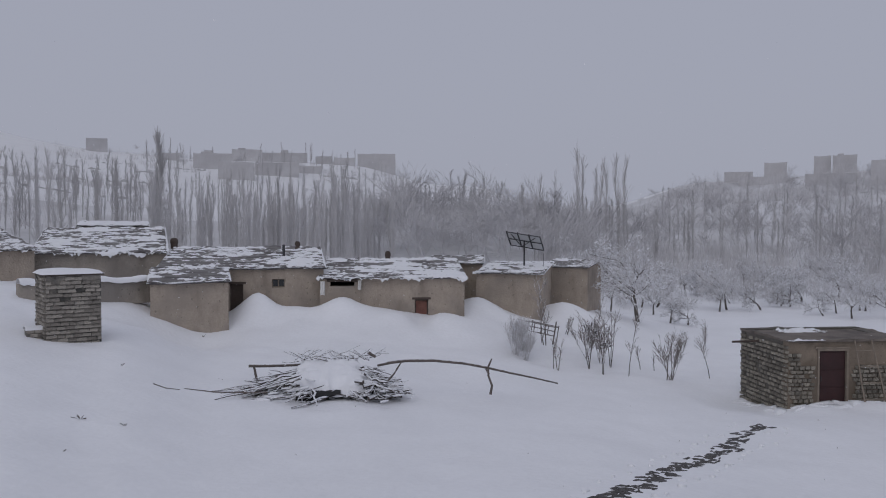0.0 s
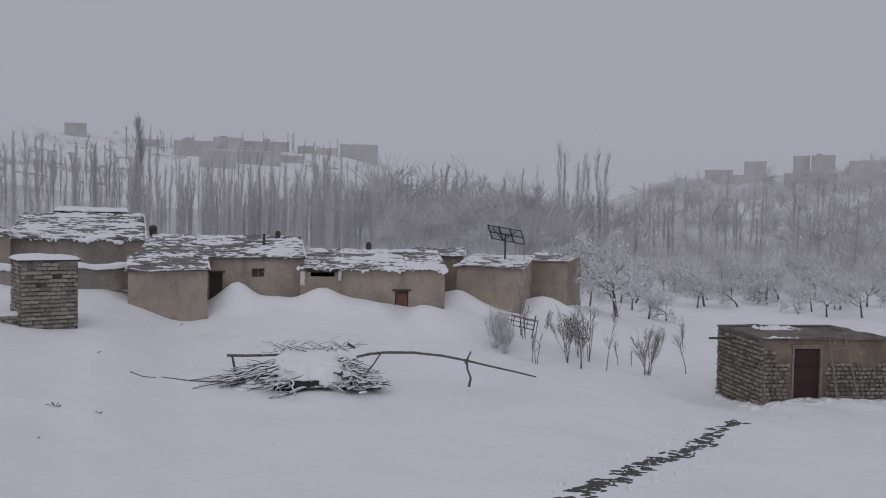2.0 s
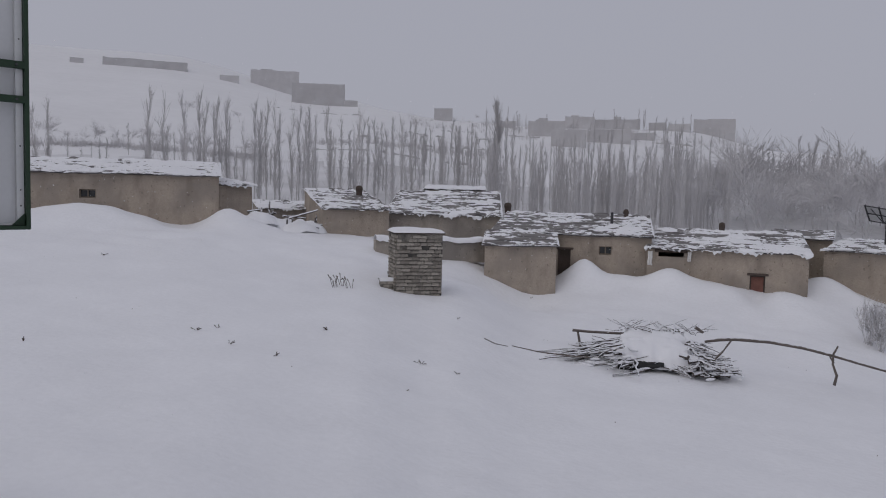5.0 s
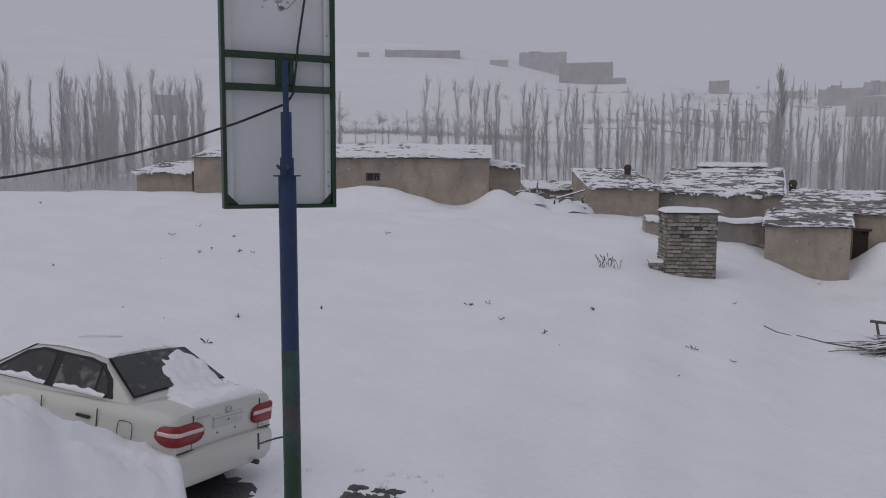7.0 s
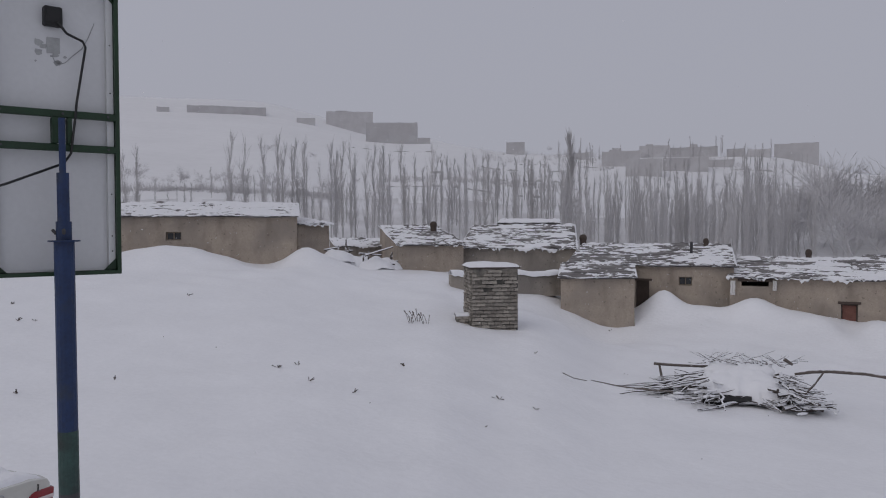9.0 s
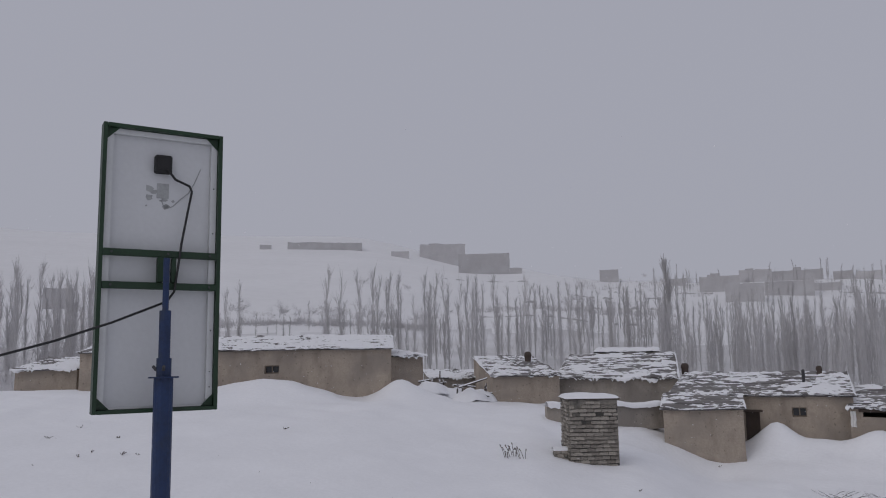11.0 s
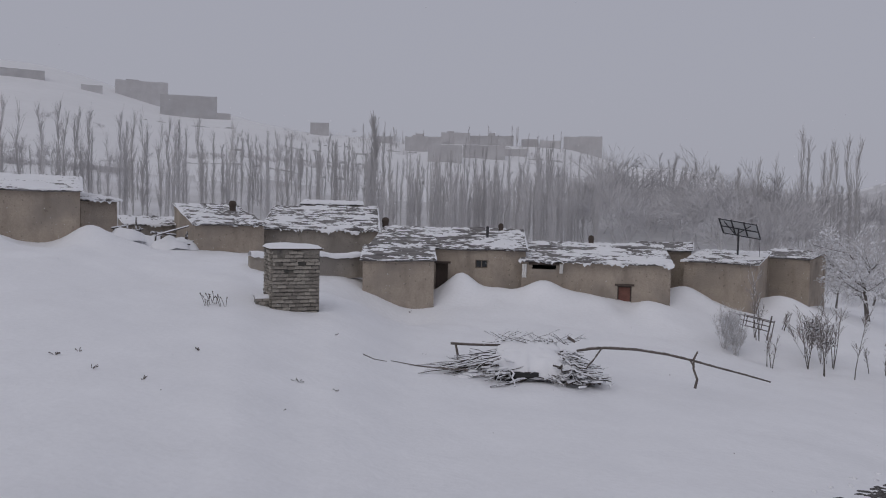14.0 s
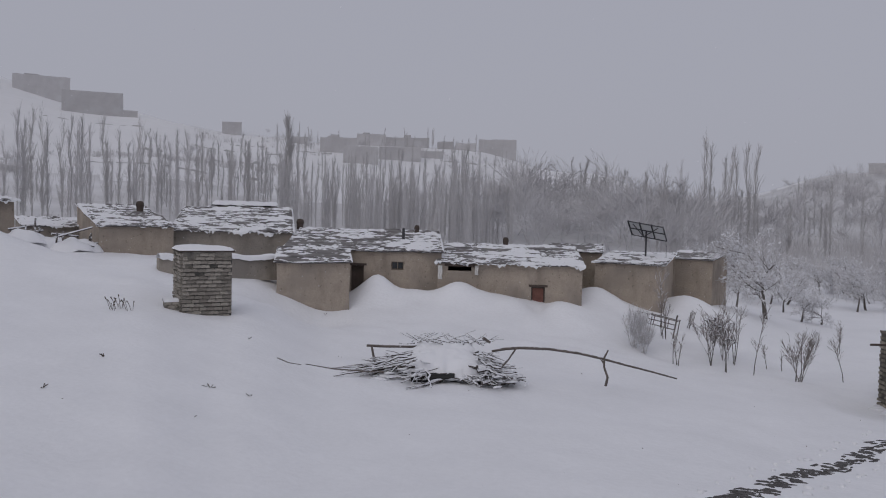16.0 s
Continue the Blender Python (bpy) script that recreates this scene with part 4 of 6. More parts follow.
    for x in (.85, 3.35):
        for s in (1, -1):
            wh = part("wheel", Shape().tube([(x, s * .66, .3), (x, s * .84, .3)], [.19, .19], 20), CHROME, car)
            ang = np.linspace(0, 2 * math.pi, 25)
            sh = Shape().tube([(x + .245 * math.cos(a), s * .76, .3 + .245 * math.sin(a)) for a in ang], [.075] * 25, 8, caps=False)
            part("tyre", sh, RUBBER, wh, smooth=True)
    # snow on the boot lid and lower rear window
    sh = Shape()
    nx, ny = 34, 44
    for i in range(nx + 1):
        for j in range(ny + 1):
            x = .15 + 1.01 * i / nx
            half = .73 if x < .68 else .71 - .22 * (x - .68)
            y = half * (2 * j / ny - 1)
            zb = float(np.interp(x, [.14, .24, .7, .8, 1.0, 1.22], [.985, 1.015, 1.02, 1.09, 1.22, 1.345])) - .03 * (y / .75) ** 2
            limit = .80 + .40 * (1 - ((y + .22) / .50) ** 2) + .25 * nz(x, y, 1, 3.6) + .12 * nz(x, y, 5, 9)
            k = min(1.0, max(-.4, (limit - x) * 5))
            k = min(k, (half + y) * 8 - .3, (half - .03 - y + .10 * nz(x, 3, y, 3)) * 6, (x - .17) * 14)
            h = max(-.07, (1 if k > 0 else 4) * k * (.026 + .04 * max(0, nz(x, y, 2, 5) + .3) + .09 * max(0, nz(x, y, 8, 11)) * (x > .55) + .03 * abs(nz(x, y, 3, 19)) * (x > .55)))
            sh.v.append((x, y, zb + h + .006))
    for i in range(nx):
        for j in range(ny):
            a = i * (ny + 1) + j
            sh.f.append((a, a + ny + 1, a + ny + 2, a + 1))
            sh.mi.append(0)
    part("boot_snow", sh, SNOW_LUMP, car, "lumpy melting snow on the boot", smooth=True)
    sh = Shape()
    nx, ny = 20, 16
    for i in range(nx + 1):
        for j in range(ny + 1):
            x, y = 1.3 + 1.1 * i / nx, -.56 + 1.12 * j / ny
            zb = float(np.interp(x, [p[0] for p in top], [p[1] for p in top])) + .02 - .012 * (y / .56) ** 2
            e = min(i, nx - i, j, ny - j)
            sh.v.append((x, y, zb + (-.02 if e == 0 else .004 + .012 * nz(x, y, 2, 2.5))))
    for i in range(nx):
        for j in range(ny):
            a = i * (ny + 1) + j
            sh.f.append((a, a + ny + 1, a + ny + 2, a + 1))
            sh.mi.append(0)
    part("roof_snow", sh, SNOW_LUMP, car, smooth=True)
    # snow along the lower edge of the side glass
    for x0, x1 in ((1.12, 1.84), (1.98, 2.7)):
        sh, n = Shape(), 24
        for i in range(n + 1):
            x = x0 + (x1 - x0) * i / n
            hh = .03 + .10 * max(0, nz(x, 4, 1, 5) + .3) * math.sin(math.pi * i / n)
            sh.v += [(x, hw(1.0) + .016, .995), (x, hw(1.0) + .04, 1.0), (x, hw(1.0 + hh) + .03, 1.0 + hh * .7), (x, hw(1.0 + hh) + .012, 1.0 + hh)]
        for i in range(n):
            for k in range(3):
                a = i * 4 + k
                sh.f.append((a, a + 4, a + 5, a + 1))
                sh.mi.append(0)
        part("glass_snow", sh, SNOW_LUMP, car, smooth=True)


build_car()


def snow_bank():
    """Shovelled bank between the viewer and the car, cut steeply at its east end."""
    sh = Shape()
    na, nd = 130, 70
    for i in range(na + 1):
        az = 61.3 + 36 * (i / na) ** 1.4
        for j in range(nd + 1):
            d = 5.2 + 4.0 * j / nd
            x, y = spot(az, d)
            crest = float(np.interp(az, [61.3, 61.8, 62.2, 64.5, 67, 69.5, 72, 80, 98], [-.7, .1, .66, .85, 1.02, 1.18, 1.46, 1.75, 1.75]))
            cr = 8.0
            k = math.exp(-((d - cr) / (.75 if d > cr else .95)) ** 4)
            g = ground_z(x, y, False) - .06
            z = g + max(0, crest - g) * k
            z += (.09 * nz(x, y, 1, 2.0) + .08 * nz(x, y, 2, 4.0) + (.05 * abs(nz(x, y, 3, 8)) + .02 * nz(x, y, 4, 16)) * (1 if d > cr - .5 else .4)) * k
            sh.v.append((x, y, z))
    for i in range(na):
        for j in range(nd):
            a = i * (nd + 1) + j
            sh.f.append((a, a + 1, a + nd + 2, a + nd + 1))
            sh.mi.append(0)
    lone("snow_bank", sh, SNOW_LUMP, "shovelled bank of lumpy snow beside the car", "snow bank", smooth=True)


snow_bank()


def ground_patch(sh, x, y, r, rnd, n=11, stretch=(1, 1), turn=0.0, lift=.012):
    """A ragged thin patch that lies on the snow."""
    c, s = math.cos(turn), math.sin(turn)
    ring = []
    waves = [(j, rnd.uniform(.12, .42) / j ** .4, rnd.uniform(0, 6.3)) for j in (1, 2, 3, 5, 7)]
    for k in range(n):
        a = 2 * math.pi * k / n
        q = r * max(.3, .9 + sum(w * math.cos(j * a + p) for j, w, p in waves) + rnd.uniform(-.08, .08))
        u, w = q * math.cos(a) * stretch[0], q * math.sin(a) * stretch[1]
        ring.append((x + u * c - w * s, y + u * s + w * c))
    v = [(px, py, ground_z(px, py) + lift) for px, py in ring] + [(x, y, ground_z(x, y) + lift + .02)]
    v += [(px, py, ground_z(px, py) - .1) for px, py in ring]
    f = [(k, (k + 1) % n, n) for k in range(n)] + [(k, n + 1 + k, n + 1 + (k + 1) % n, (k + 1) % n) for k in range(n)]
    sh.add(v, f)


def trodden_path():
    rnd = random.Random(12)
    sh = Shape()
    A, B, C = Vector((-1.2, 7.0)), Vector((1.9, 12.6)), Vector((8.5, 22.2))
    line = [A.lerp(B, k / 14) for k in range(14)] + [B.lerp(C, k / 40) for k in range(41)]
    for k, q in enumerate(line):
        bend = .10 * math.sin(k * .35)
        dense = 4.2 + 6.0 * (nz(k * .23, 4, 2, 1.0) + .35)
        for j in range(max(1, round(dense + rnd.uniform(-.5, .8)))):
            x, y = q.x + bend + rnd.gauss(0, .12), q.y + rnd.gauss(0, .16)
            ground_patch(sh, x, y, rnd.uniform(.022, .082), rnd, 20, (rnd.uniform(1.3, 2.4), rnd.uniform(.5, .85)), rnd.gauss(.42, .3))
    lone("footprints", sh, WET_MUD, "dark wet footprints trodden through the snow to the shed", "footprints", kind="stuff")
    # thrown-up snow beside the track
    sh = Shape()
    for q in line[::2]:
        for s in (-1, 1):
            x, y = q.x + s * rnd.uniform(.45, .65), q.y - s * .25 + rnd.gauss(0, .2)
            ground_patch(sh, x, y, rnd.uniform(.04, .09), rnd, 10, (1, 1), 0, .03)
    for k in range(46):
        f = rnd.random()
        x0, y0 = spot(-22.6, 28.0)
        x, y = (x0 + 4.3 * f, y0 + .45 * f - rnd.uniform(.1, .7)) if k % 3 else (x0 - rnd.uniform(.1, .5), y0 + 3.2 * f)
        ground_patch(sh, x, y, rnd.uniform(.10, .26), rnd, 14, (1.4, .8), rnd.uniform(0, 3), rnd.uniform(.01, .045))
    lone("kicked_snow", sh, SNOW_LUMP, "small lumps of snow kicked up beside the footprints", "snow", kind="stuff", smooth=True)
    sh = Shape()
    for az, d, r in ((49.3, 8.4, .3), (47.2, 8.5, .18), (50.4, 8.5, .14), (48.4, 8.0, .35), (46, 8.0, .2), (51.5, 8.0, .25)):
        x, y = spot(az, d)
        for j in range(5):
            ground_patch(sh, x + rnd.gauss(0, r * .6), y + rnd.gauss(0, r * .4), r * rnd.uniform(.3, .6), rnd, 18, (1.25, .8), rnd.uniform(0, 3))
    for k in range(26):
        x, y = -7.3 + rnd.uniform(-3.0, .25), 4.3 + rnd.uniform(-1.1, .5)
        ground_patch(sh, x, y, rnd.uniform(.25, .5), rnd, 22)
    lone("bare_wet_ground", sh, WET_MUD, "dark wet ground showing round and under the car", "ground patch", kind="stuff")
    sh = Shape()
    for k in range(22):
        az, d = rnd.uniform(42, 59), rnd.uniform(8.0, 9.3)
        x, y = spot(az, d)
        ground_patch(sh, x, y, rnd.uniform(.025, .055), rnd, 9, lift=.02)
    lone("snow_clods", sh, SNOW_LUMP, "loose clods of snow by the car", "snow", kind="stuff", smooth=True)


trodden_path()


# ---- brushwood pile and the crooked rail ----
def stick_mesh(seed, length=1.0):
    rnd = random.Random(seed)
    pts, rad, p = [], [], Vector((0, 0, 0))
    n = 4
    for k in range(n + 1):
        pts.append(tuple(p))
        rad.append(.028 * (1 - .55 * k / n))
        p = p + Vector((length / n, rnd.uniform(-.05, .05), rnd.uniform(-.035, .045)))
    sh = Shape().tube(pts, rad, 5)
    if seed % 2:
        q = Vector(pts[2])
        sh.tube([q, q + Vector((.2, .1, .06)), q + Vector((.42, .17, .09))], [.014, .010, .005], 4)
    return sh.mesh("stick", [STICK])


STICKS = [stick_mesh(s) for s in range(9)]


def brushwood_pile():
    rnd = random.Random(77)
    cx, cy = spot(8.9, 23.9)
    g = ground_z(cx, cy)
    t = thing("brushwood_pile", "heap of cut branches under fresh snow", "brushwood", pose(cx, cy, g, 0, 0, 8.6))

    def stick(x, y, z, yaw, tilt, L, thick=1.0):
        o = new("stick", rnd.choice(STICKS))
        o.parent = t
        o.matrix_basis = Matrix.LocRotScale((x, y, z), Euler((rnd.uniform(-.6, .6), tilt, yaw)), (L, thick * 1.2, thick * 1.2))

    for k in range(330):
        # long sticks fan out to the west, shorter butts to the east
        west = rnd.random() < .52
        r = rnd.random() ** .7
        if west:
            yaw = math.pi + rnd.gauss(.0, .62)
            x, y = -.1 - 1.1 * r + rnd.gauss(0, .3), rnd.gauss(-.1, .55)
            L = rnd.uniform(.8, 1.7)
        else:
            yaw = rnd.gauss(-.2, .85)
            x, y = .3 + 1.1 * r + rnd.gauss(0, .2), rnd.gauss(-.2, .55)
            L = rnd.uniform(.4, 1.0)
        hgt = max(.08, .95 * (1 - (abs(x) / 2.5) ** 1.5)) * rnd.uniform(.2, 1.0) * (.55 if abs(x) < .75 else 1.0)
        stick(x, y, hgt, yaw, rnd.gauss(.22, .10) * (hgt / .5), L, rnd.uniform(.7, 1.5))
    for k in range(14):
        stick(-1.5 + rnd.gauss(0, .4), rnd.gauss(-.1, .3), .35, math.pi + rnd.gauss(0, .22), .16, rnd.uniform(1.3, 2.2), .7)
    for k in range(34):
        stick(rnd.uniform(-1.1, 1.2), .6 + rnd.gauss(0, .25), .95, rnd.uniform(0, 3.1), rnd.uniform(-.35, .05), rnd.uniform(.5, 1.0), .6)
    # short split logs heaped at the east end
    log = Shape().tube([(-.5, 0, 0), (.5, .02, .01)], [.055, .05], 7).mesh("log", [STICK])
    for k in range(64):
        x, y = rnd.uniform(.75, 1.95), rnd.gauss(-.2, .5)
        o = new("log", log)
        o.parent = t
        o.matrix_basis = Matrix.LocRotScale((x, y, max(.05, .8 * (1 - (x - .4) / 1.9) * rnd.uniform(.2, 1.0))), Euler((0, rnd.gauss(.1, .3), rnd.gauss(-.5, .8))), (rnd.uniform(.3, .75), rnd.uniform(.7, 1.5), rnd.uniform(.7, 1.5)))
    # heap of packed twigs underneath and the flat sheet of snow that covers it
    core, n, m_ = Shape(), 40, 14
    for j in range(m_ + 1):
        for i in range(n):
            a, q = 2 * math.pi * i / n, j / m_
            wob = 1 + .20 * nz(math.cos(a) * 2, math.sin(a) * 2, 3, 1.3)
            x, y = 1.75 * q * wob * math.cos(a), .9 * q * wob * math.sin(a)
            core.v.append((x, y, .56 * (1 - q ** 3.0) + .14 * nz(x, y, 3, 2.4) + .10 * nz(x, y, 3, 6)))
    for j in range(m_):
        for i in range(n):
            k = (i + 1) % n
            core.f.append((j * n + i, j * n + n + i, j * n + n + k, j * n + k))
            core.mi.append(0)
    part("twig_core", core, STICK, t, "dense snowy twigs at the heart of the heap")
    cap, nx, ny = Shape(), 44, 40
    for j in range(ny + 1):
        for i in range(nx + 1):
            u, v = 2 * i / nx - 1, j / ny
            rim = max(abs(u), abs(2 * v - 1))
            wide = 1.15 - .30 * v + .22 * nz(v * 2, u > 0, 4, 1.6) + .12 * nz(v * 5, u > 0, 8, 1.9)
            x = -.05 + u * wide + .10 * nz(u * 3, v * 3, 6, 1.5) * rim
            y = -1.10 + v * 1.9 + .10 * nz(u * 2, 2, 6, 2) * rim
            z = .46 + .58 * v ** .7 + .07 * nz(x, y, 9, 1.5) + .05 * nz(x, y, 2, 4) - .14 * rim ** 4 - (.2 if rim > .999 else 0)
            cap.v.append((x, y, z))
    for j in range(ny):
        for i in range(nx):
            a = j * (nx + 1) + i
            cap.f.append((a, a + 1, a + nx + 2, a + nx + 1))
            cap.mi.append(0)
    part("snow_cap", cap, SNOW_LUMP, t, "thick flat sheet of fresh snow", smooth=True)
    clumps = Shape()
    for k in range(330):
        x, y = rnd.choice((rnd.gauss(-1.45, .4), rnd.gauss(1.35, .3))), rnd.gauss(-.3, .5)
        z = max(.05, .92 * (1 - (abs(x) / 2.5) ** 1.5)) * rnd.uniform(.35, 1.05) * (1 - .25 * abs(y))
        r = rnd.uniform(.035, .085)
        turn = rnd.gauss(0, .6) if x < 0 else rnd.uniform(0, 3.1)
        ringv = []
        for lv, q in ((-.35, .75), (.1, 1.0), (.45, .7), (.6, .2)):
            for i in range(8):
                a = 2 * math.pi * i / 8
                u, w_ = r * 3.2 * q * rnd.uniform(.8, 1.2) * math.cos(a), r * .8 * q * math.sin(a)
                ringv.append((x + u * math.cos(turn) - w_ * math.sin(turn), y + u * math.sin(turn) + w_ * math.cos(turn), z + r * lv))
        clumps.add(ringv, [(l * 8 + i, l * 8 + (i + 1) % 8, l * 8 + 8 + (i + 1) % 8, l * 8 + 8 + i) for l in range(3) for i in range(8)] + [tuple(range(24, 32)), tuple(range(7, -1, -1))])
    tagged(part("snow_clumps", clumps, SNOW_LUMP, t, "lumps of snow caught in the branches", smooth=True), kind="stuff")
    # dark sheet edge below the snow
    sh = Shape()
    for i in range(15):
        x = -1.0 + 1.25 * i / 14
        low = .17 + .20 * (i / 14) ** 2 + .03 * nz(x, 1, 1, 5)
        sh.v += [(x, -1.20, low - .13), (x, -1.24, .15 + .09 * i / 14), (x, -1.18, .29), (x, -.80, .40)]
    for i in range(14):
        for k in range(3):
            a = i * 4 + k
            sh.f.append((a, a + 4, a + 5, a + 1))
            sh.mi.append(0)
    part("tarpaulin_edge", sh, RUBBER, t, "black edge of a sheet under the snow")


brushwood_pile()


def crooked_rail():
    t = thing("pole_rail", "crooked wooden rail on forked props across the snow", "rail")

    def P(az, d, el):
        x, y = spot(az, d)
        return Vector((x, y, 3.6 + d * math.tan(radians(el))))

    pts = [P(5.65, 23.6, -9.68), P(4.6, 23.6, -9.45), P(3.6, 23.7, -9.35), P(1.5, 23.9, -9.35), P(-.6, 24.1, -9.55), P(-2.3, 24.3, -9.85), P(-4.0, 24.6, -10.2), P(-5.6, 24.9, -10.5), P(-7.3, 25.2, -10.85)]
    part("rail", Shape().tube(pts, [.035, .05, .05, .046, .042, .038, .034, .03, .022], 7), POLEWOOD, t, smooth=True)
    f = P(-2.35, 24.25, -9.75)
    part("forked_prop", Shape().tube([P(-2.5, 24.2, -11.7), P(-2.62, 24.2, -11.1), P(-2.35, 24.2, -10.4), f, P(-2.6, 24.2, -9.2)], [.045, .04, .035, .033, .022], 6)
         .tube([P(-2.4, 24.2, -10.3), P(-2.15, 24.2, -9.9)], [.03, .025], 6), POLEWOOD, t)
    part("slanted_prop", Shape().tube([P(5.2, 23.2, -11.1), P(4.5, 23.4, -10.3), P(3.9, 23.6, -9.4)], [.03, .027, .022], 6), POLEWOOD, t)
    t2 = thing("pole_rail", "short wooden rail end on a prop behind the heap", "rail")
    part("rail", Shape().tube([P(14.7, 24.9, -9.45), P(13.4, 24.9, -9.5), P(11.6, 24.9, -9.5), P(8.5, 24.9, -9.4), P(7.3, 24.9, -9.15)], [.05, .047, .045, .045, .05], 7), POLEWOOD, t2)
    part("prop", Shape().tube([P(14.1, 24.8, -10.6), P(14.25, 24.85, -9.9), P(14.35, 24.9, -9.4)], [.04, .038, .03], 6), POLEWOOD, t2)
    a = P(6.3, 22.8, -8.75)
    lone("stick_end", Shape().tube([a, P(5.8, 22.9, -9.05)], [.05, .04], 6), POLEWOOD, "broken branch end sticking out of the snow", "branch")
    lone("fallen_branch", Shape().tube([P(21.0, 22.6, -10.3), P(20.2, 22.5, -10.65), P(19.3, 22.4, -10.8)], [.016, .014, .01], 5), POLEWOOD, "thin bare branch lying on the snow", "branch")
    lone("fallen_branch", Shape().tube([P(19.0, 22.3, -10.75), P(17.0, 22.2, -11.1), P(15.0, 22.2, -11.25), P(13.4, 22.2, -11.3)], [.012, .018, .022, .026], 5), POLEWOOD, "long thin branch reaching out of the heap", "branch")


crooked_rail()


# ---- trees ----
def tree_shapes(seed, height, levels, spread=1.0, trunk=.10, style="round", twig=.012, fork=.34, clumps=0.0, limbs=86, flare=.2):
    """Trunk and crown of a bare tree: limbs that fork again and again, three-sided and tapering."""
    rnd = random.Random(seed)
    wood, crown = Shape(), Shape()
    wob = .10 if style == "poplar" else .20

    def branch(shape, p, d, length, r, level):
        seg = 3 if level < 2 and style != "poplar" else (1 if level >= levels[0] else 2)
        pts, rad, q = [p], [r], p
        for k in range(seg):
            d = (d + Vector((rnd.gauss(0, wob), rnd.gauss(0, wob), rnd.gauss(.03, .10)))).normalized()
            q = q + d * (length / seg)
            pts.append(q)
            rad.append(max(twig * .6, r * (1 - .5 * (k + 1) / seg)))
        shape.tube(pts, rad, 5 if level == 0 else 3, caps=False)
        if level >= levels[0]:
            if clumps and rnd.random() < clumps:
                c, r3 = pts[0].lerp(pts[-1], rnd.uniform(.2, .9)), rnd.uniform(.03, .065)
                ax = [Vector((rnd.gauss(0, 1), rnd.gauss(0, 1), rnd.gauss(0, .5))).normalized() * r3 for q3 in range(3)]
                shape.add([c + ax[0], c - ax[0], c + ax[1], c - ax[1], c + ax[2], c - ax[2]], [(0, 2, 4), (2, 1, 4), (1, 3, 4), (3, 0, 4), (2, 0, 5), (1, 2, 5), (3, 1, 5), (0, 3, 5)], 1)
            return
        n = levels[1][level]
        for k in range(n):
            f = rnd.uniform(.25 if level else .75, 1.0)
            i = min(seg - 1, int(f * seg))
            o = pts[i].lerp(pts[i + 1], f * seg - i)
            az = rnd.uniform(0, 2 * math.pi)
            if style == "poplar":
                ang = rnd.uniform(.06, .22)
            else:
                ang = rnd.uniform(.45, .95) * spread if level else rnd.uniform(.5, .95) * spread
            s = d.orthogonal().normalized()
            s.rotate(Matrix.Rotation(az, 3, d))
            nd = (d * math.cos(ang) + s * math.sin(ang)).normalized()
            branch(crown if level + 1 >= levels[2] else wood, o, nd, length * rnd.uniform(.55, .82 if level else 1.1) * (.75 if level == 3 else 1), max(twig, rad[i + 1] * .62), level + 1)

    if style == "poplar":
        pts = [Vector((rnd.gauss(0, .04) * k, rnd.gauss(0, .04) * k, height * k / 6)) for k in range(7)]
        wood.tube(pts, [trunk * (1 - .13 * k) for k in range(7)], 5, caps=False)
        for k in range(limbs):
            f = rnd.uniform(.08, .97)
            i = min(5, int(f * 6))
            o = pts[i].lerp(pts[i + 1], f * 6 - i)
            az, ang = rnd.uniform(0, 6.28), rnd.uniform(.06, flare)
            d = Vector((math.sin(ang) * math.cos(az), math.sin(ang) * math.sin(az), math.cos(ang)))
            branch(crown, o, d, height * .22 * (1.15 - f) ** .5 * rnd.uniform(.6, 1.1), trunk * .22, 1)
    else:
        branch(wood, Vector((0, 0, -.1)), Vector((rnd.gauss(0, .12), rnd.gauss(0, .12), 1)).normalized(), height * fork, trunk, 0)
    return wood, crown


def make_tree(kind, label, shapes, mats, m, group):
    t = thing(kind, label, "tree", m, group)
    part("trunk", shapes[0], mats[0], t)
    part("crown", shapes[1], mats[1], t)
    return t


def stand(az, d, scale, turn, sz=None, sink=.1):
    x, y = spot(az, d)
    return pose(x, y, ground_z(x, y) - sink, 0, 0, turn) @ Matrix.Diagonal((scale, scale, sz or scale, 1))


def put(protos, az, d, scale, rnd, sz=None, label=""):
    o = copy_thing(rnd.choice(protos), Matrix())
    o.matrix_basis = stand(az, d, scale, rnd.uniform(0, 360), sz)
    if label:
        tagged(o, label)
    return o


rt = random.Random(400)
FAR = pose(0, -400, -30)

# orchard
orchard = [make_tree("fruit_tree", "spreading bare fruit tree with snow on every branch", tree_shapes(50 + k, 5.4, (4, (5, 5, 6, 5), 3), 1.1, .095, twig=.012, fork=.25, clumps=.4), (BARK, [TWIG, SNOW_LUMP]), stand(-12.87, 46, 1.5, 20) if k == 0 else stand((-24.7, -15.0)[k - 1], (62, 52)[k - 1], (.72, .78)[k - 1], 60), "orchard trees") for k in range(3)]
for az, d, s in ((-16.2, 52.5, .75), (-18.25, 63, .85), (-20.9, 65, .9), (-22.1, 69, .8), (-23.4, 74, 1.25), (-26.3, 61, .8), (-28.4, 62, .85), (-13.9, 58, .8), (-11.0, 55, .9), (-30.3, 60, .85)):
    put(orchard, az, d, s, rt)
for k in range(46):
    put(orchard, rt.uniform(-32, -9), rt.uniform(63, 92), rt.uniform(.75, 1.2), rt)
for az, d, s in ((8.6, 55, 1.0), (7.4, 54, 1.1), (6.2, 54, 1.0), (4.8, 56, .6), (19.4, 50, .55), (2.4, 58, .6)):
    put(orchard, az, d, s, rt)

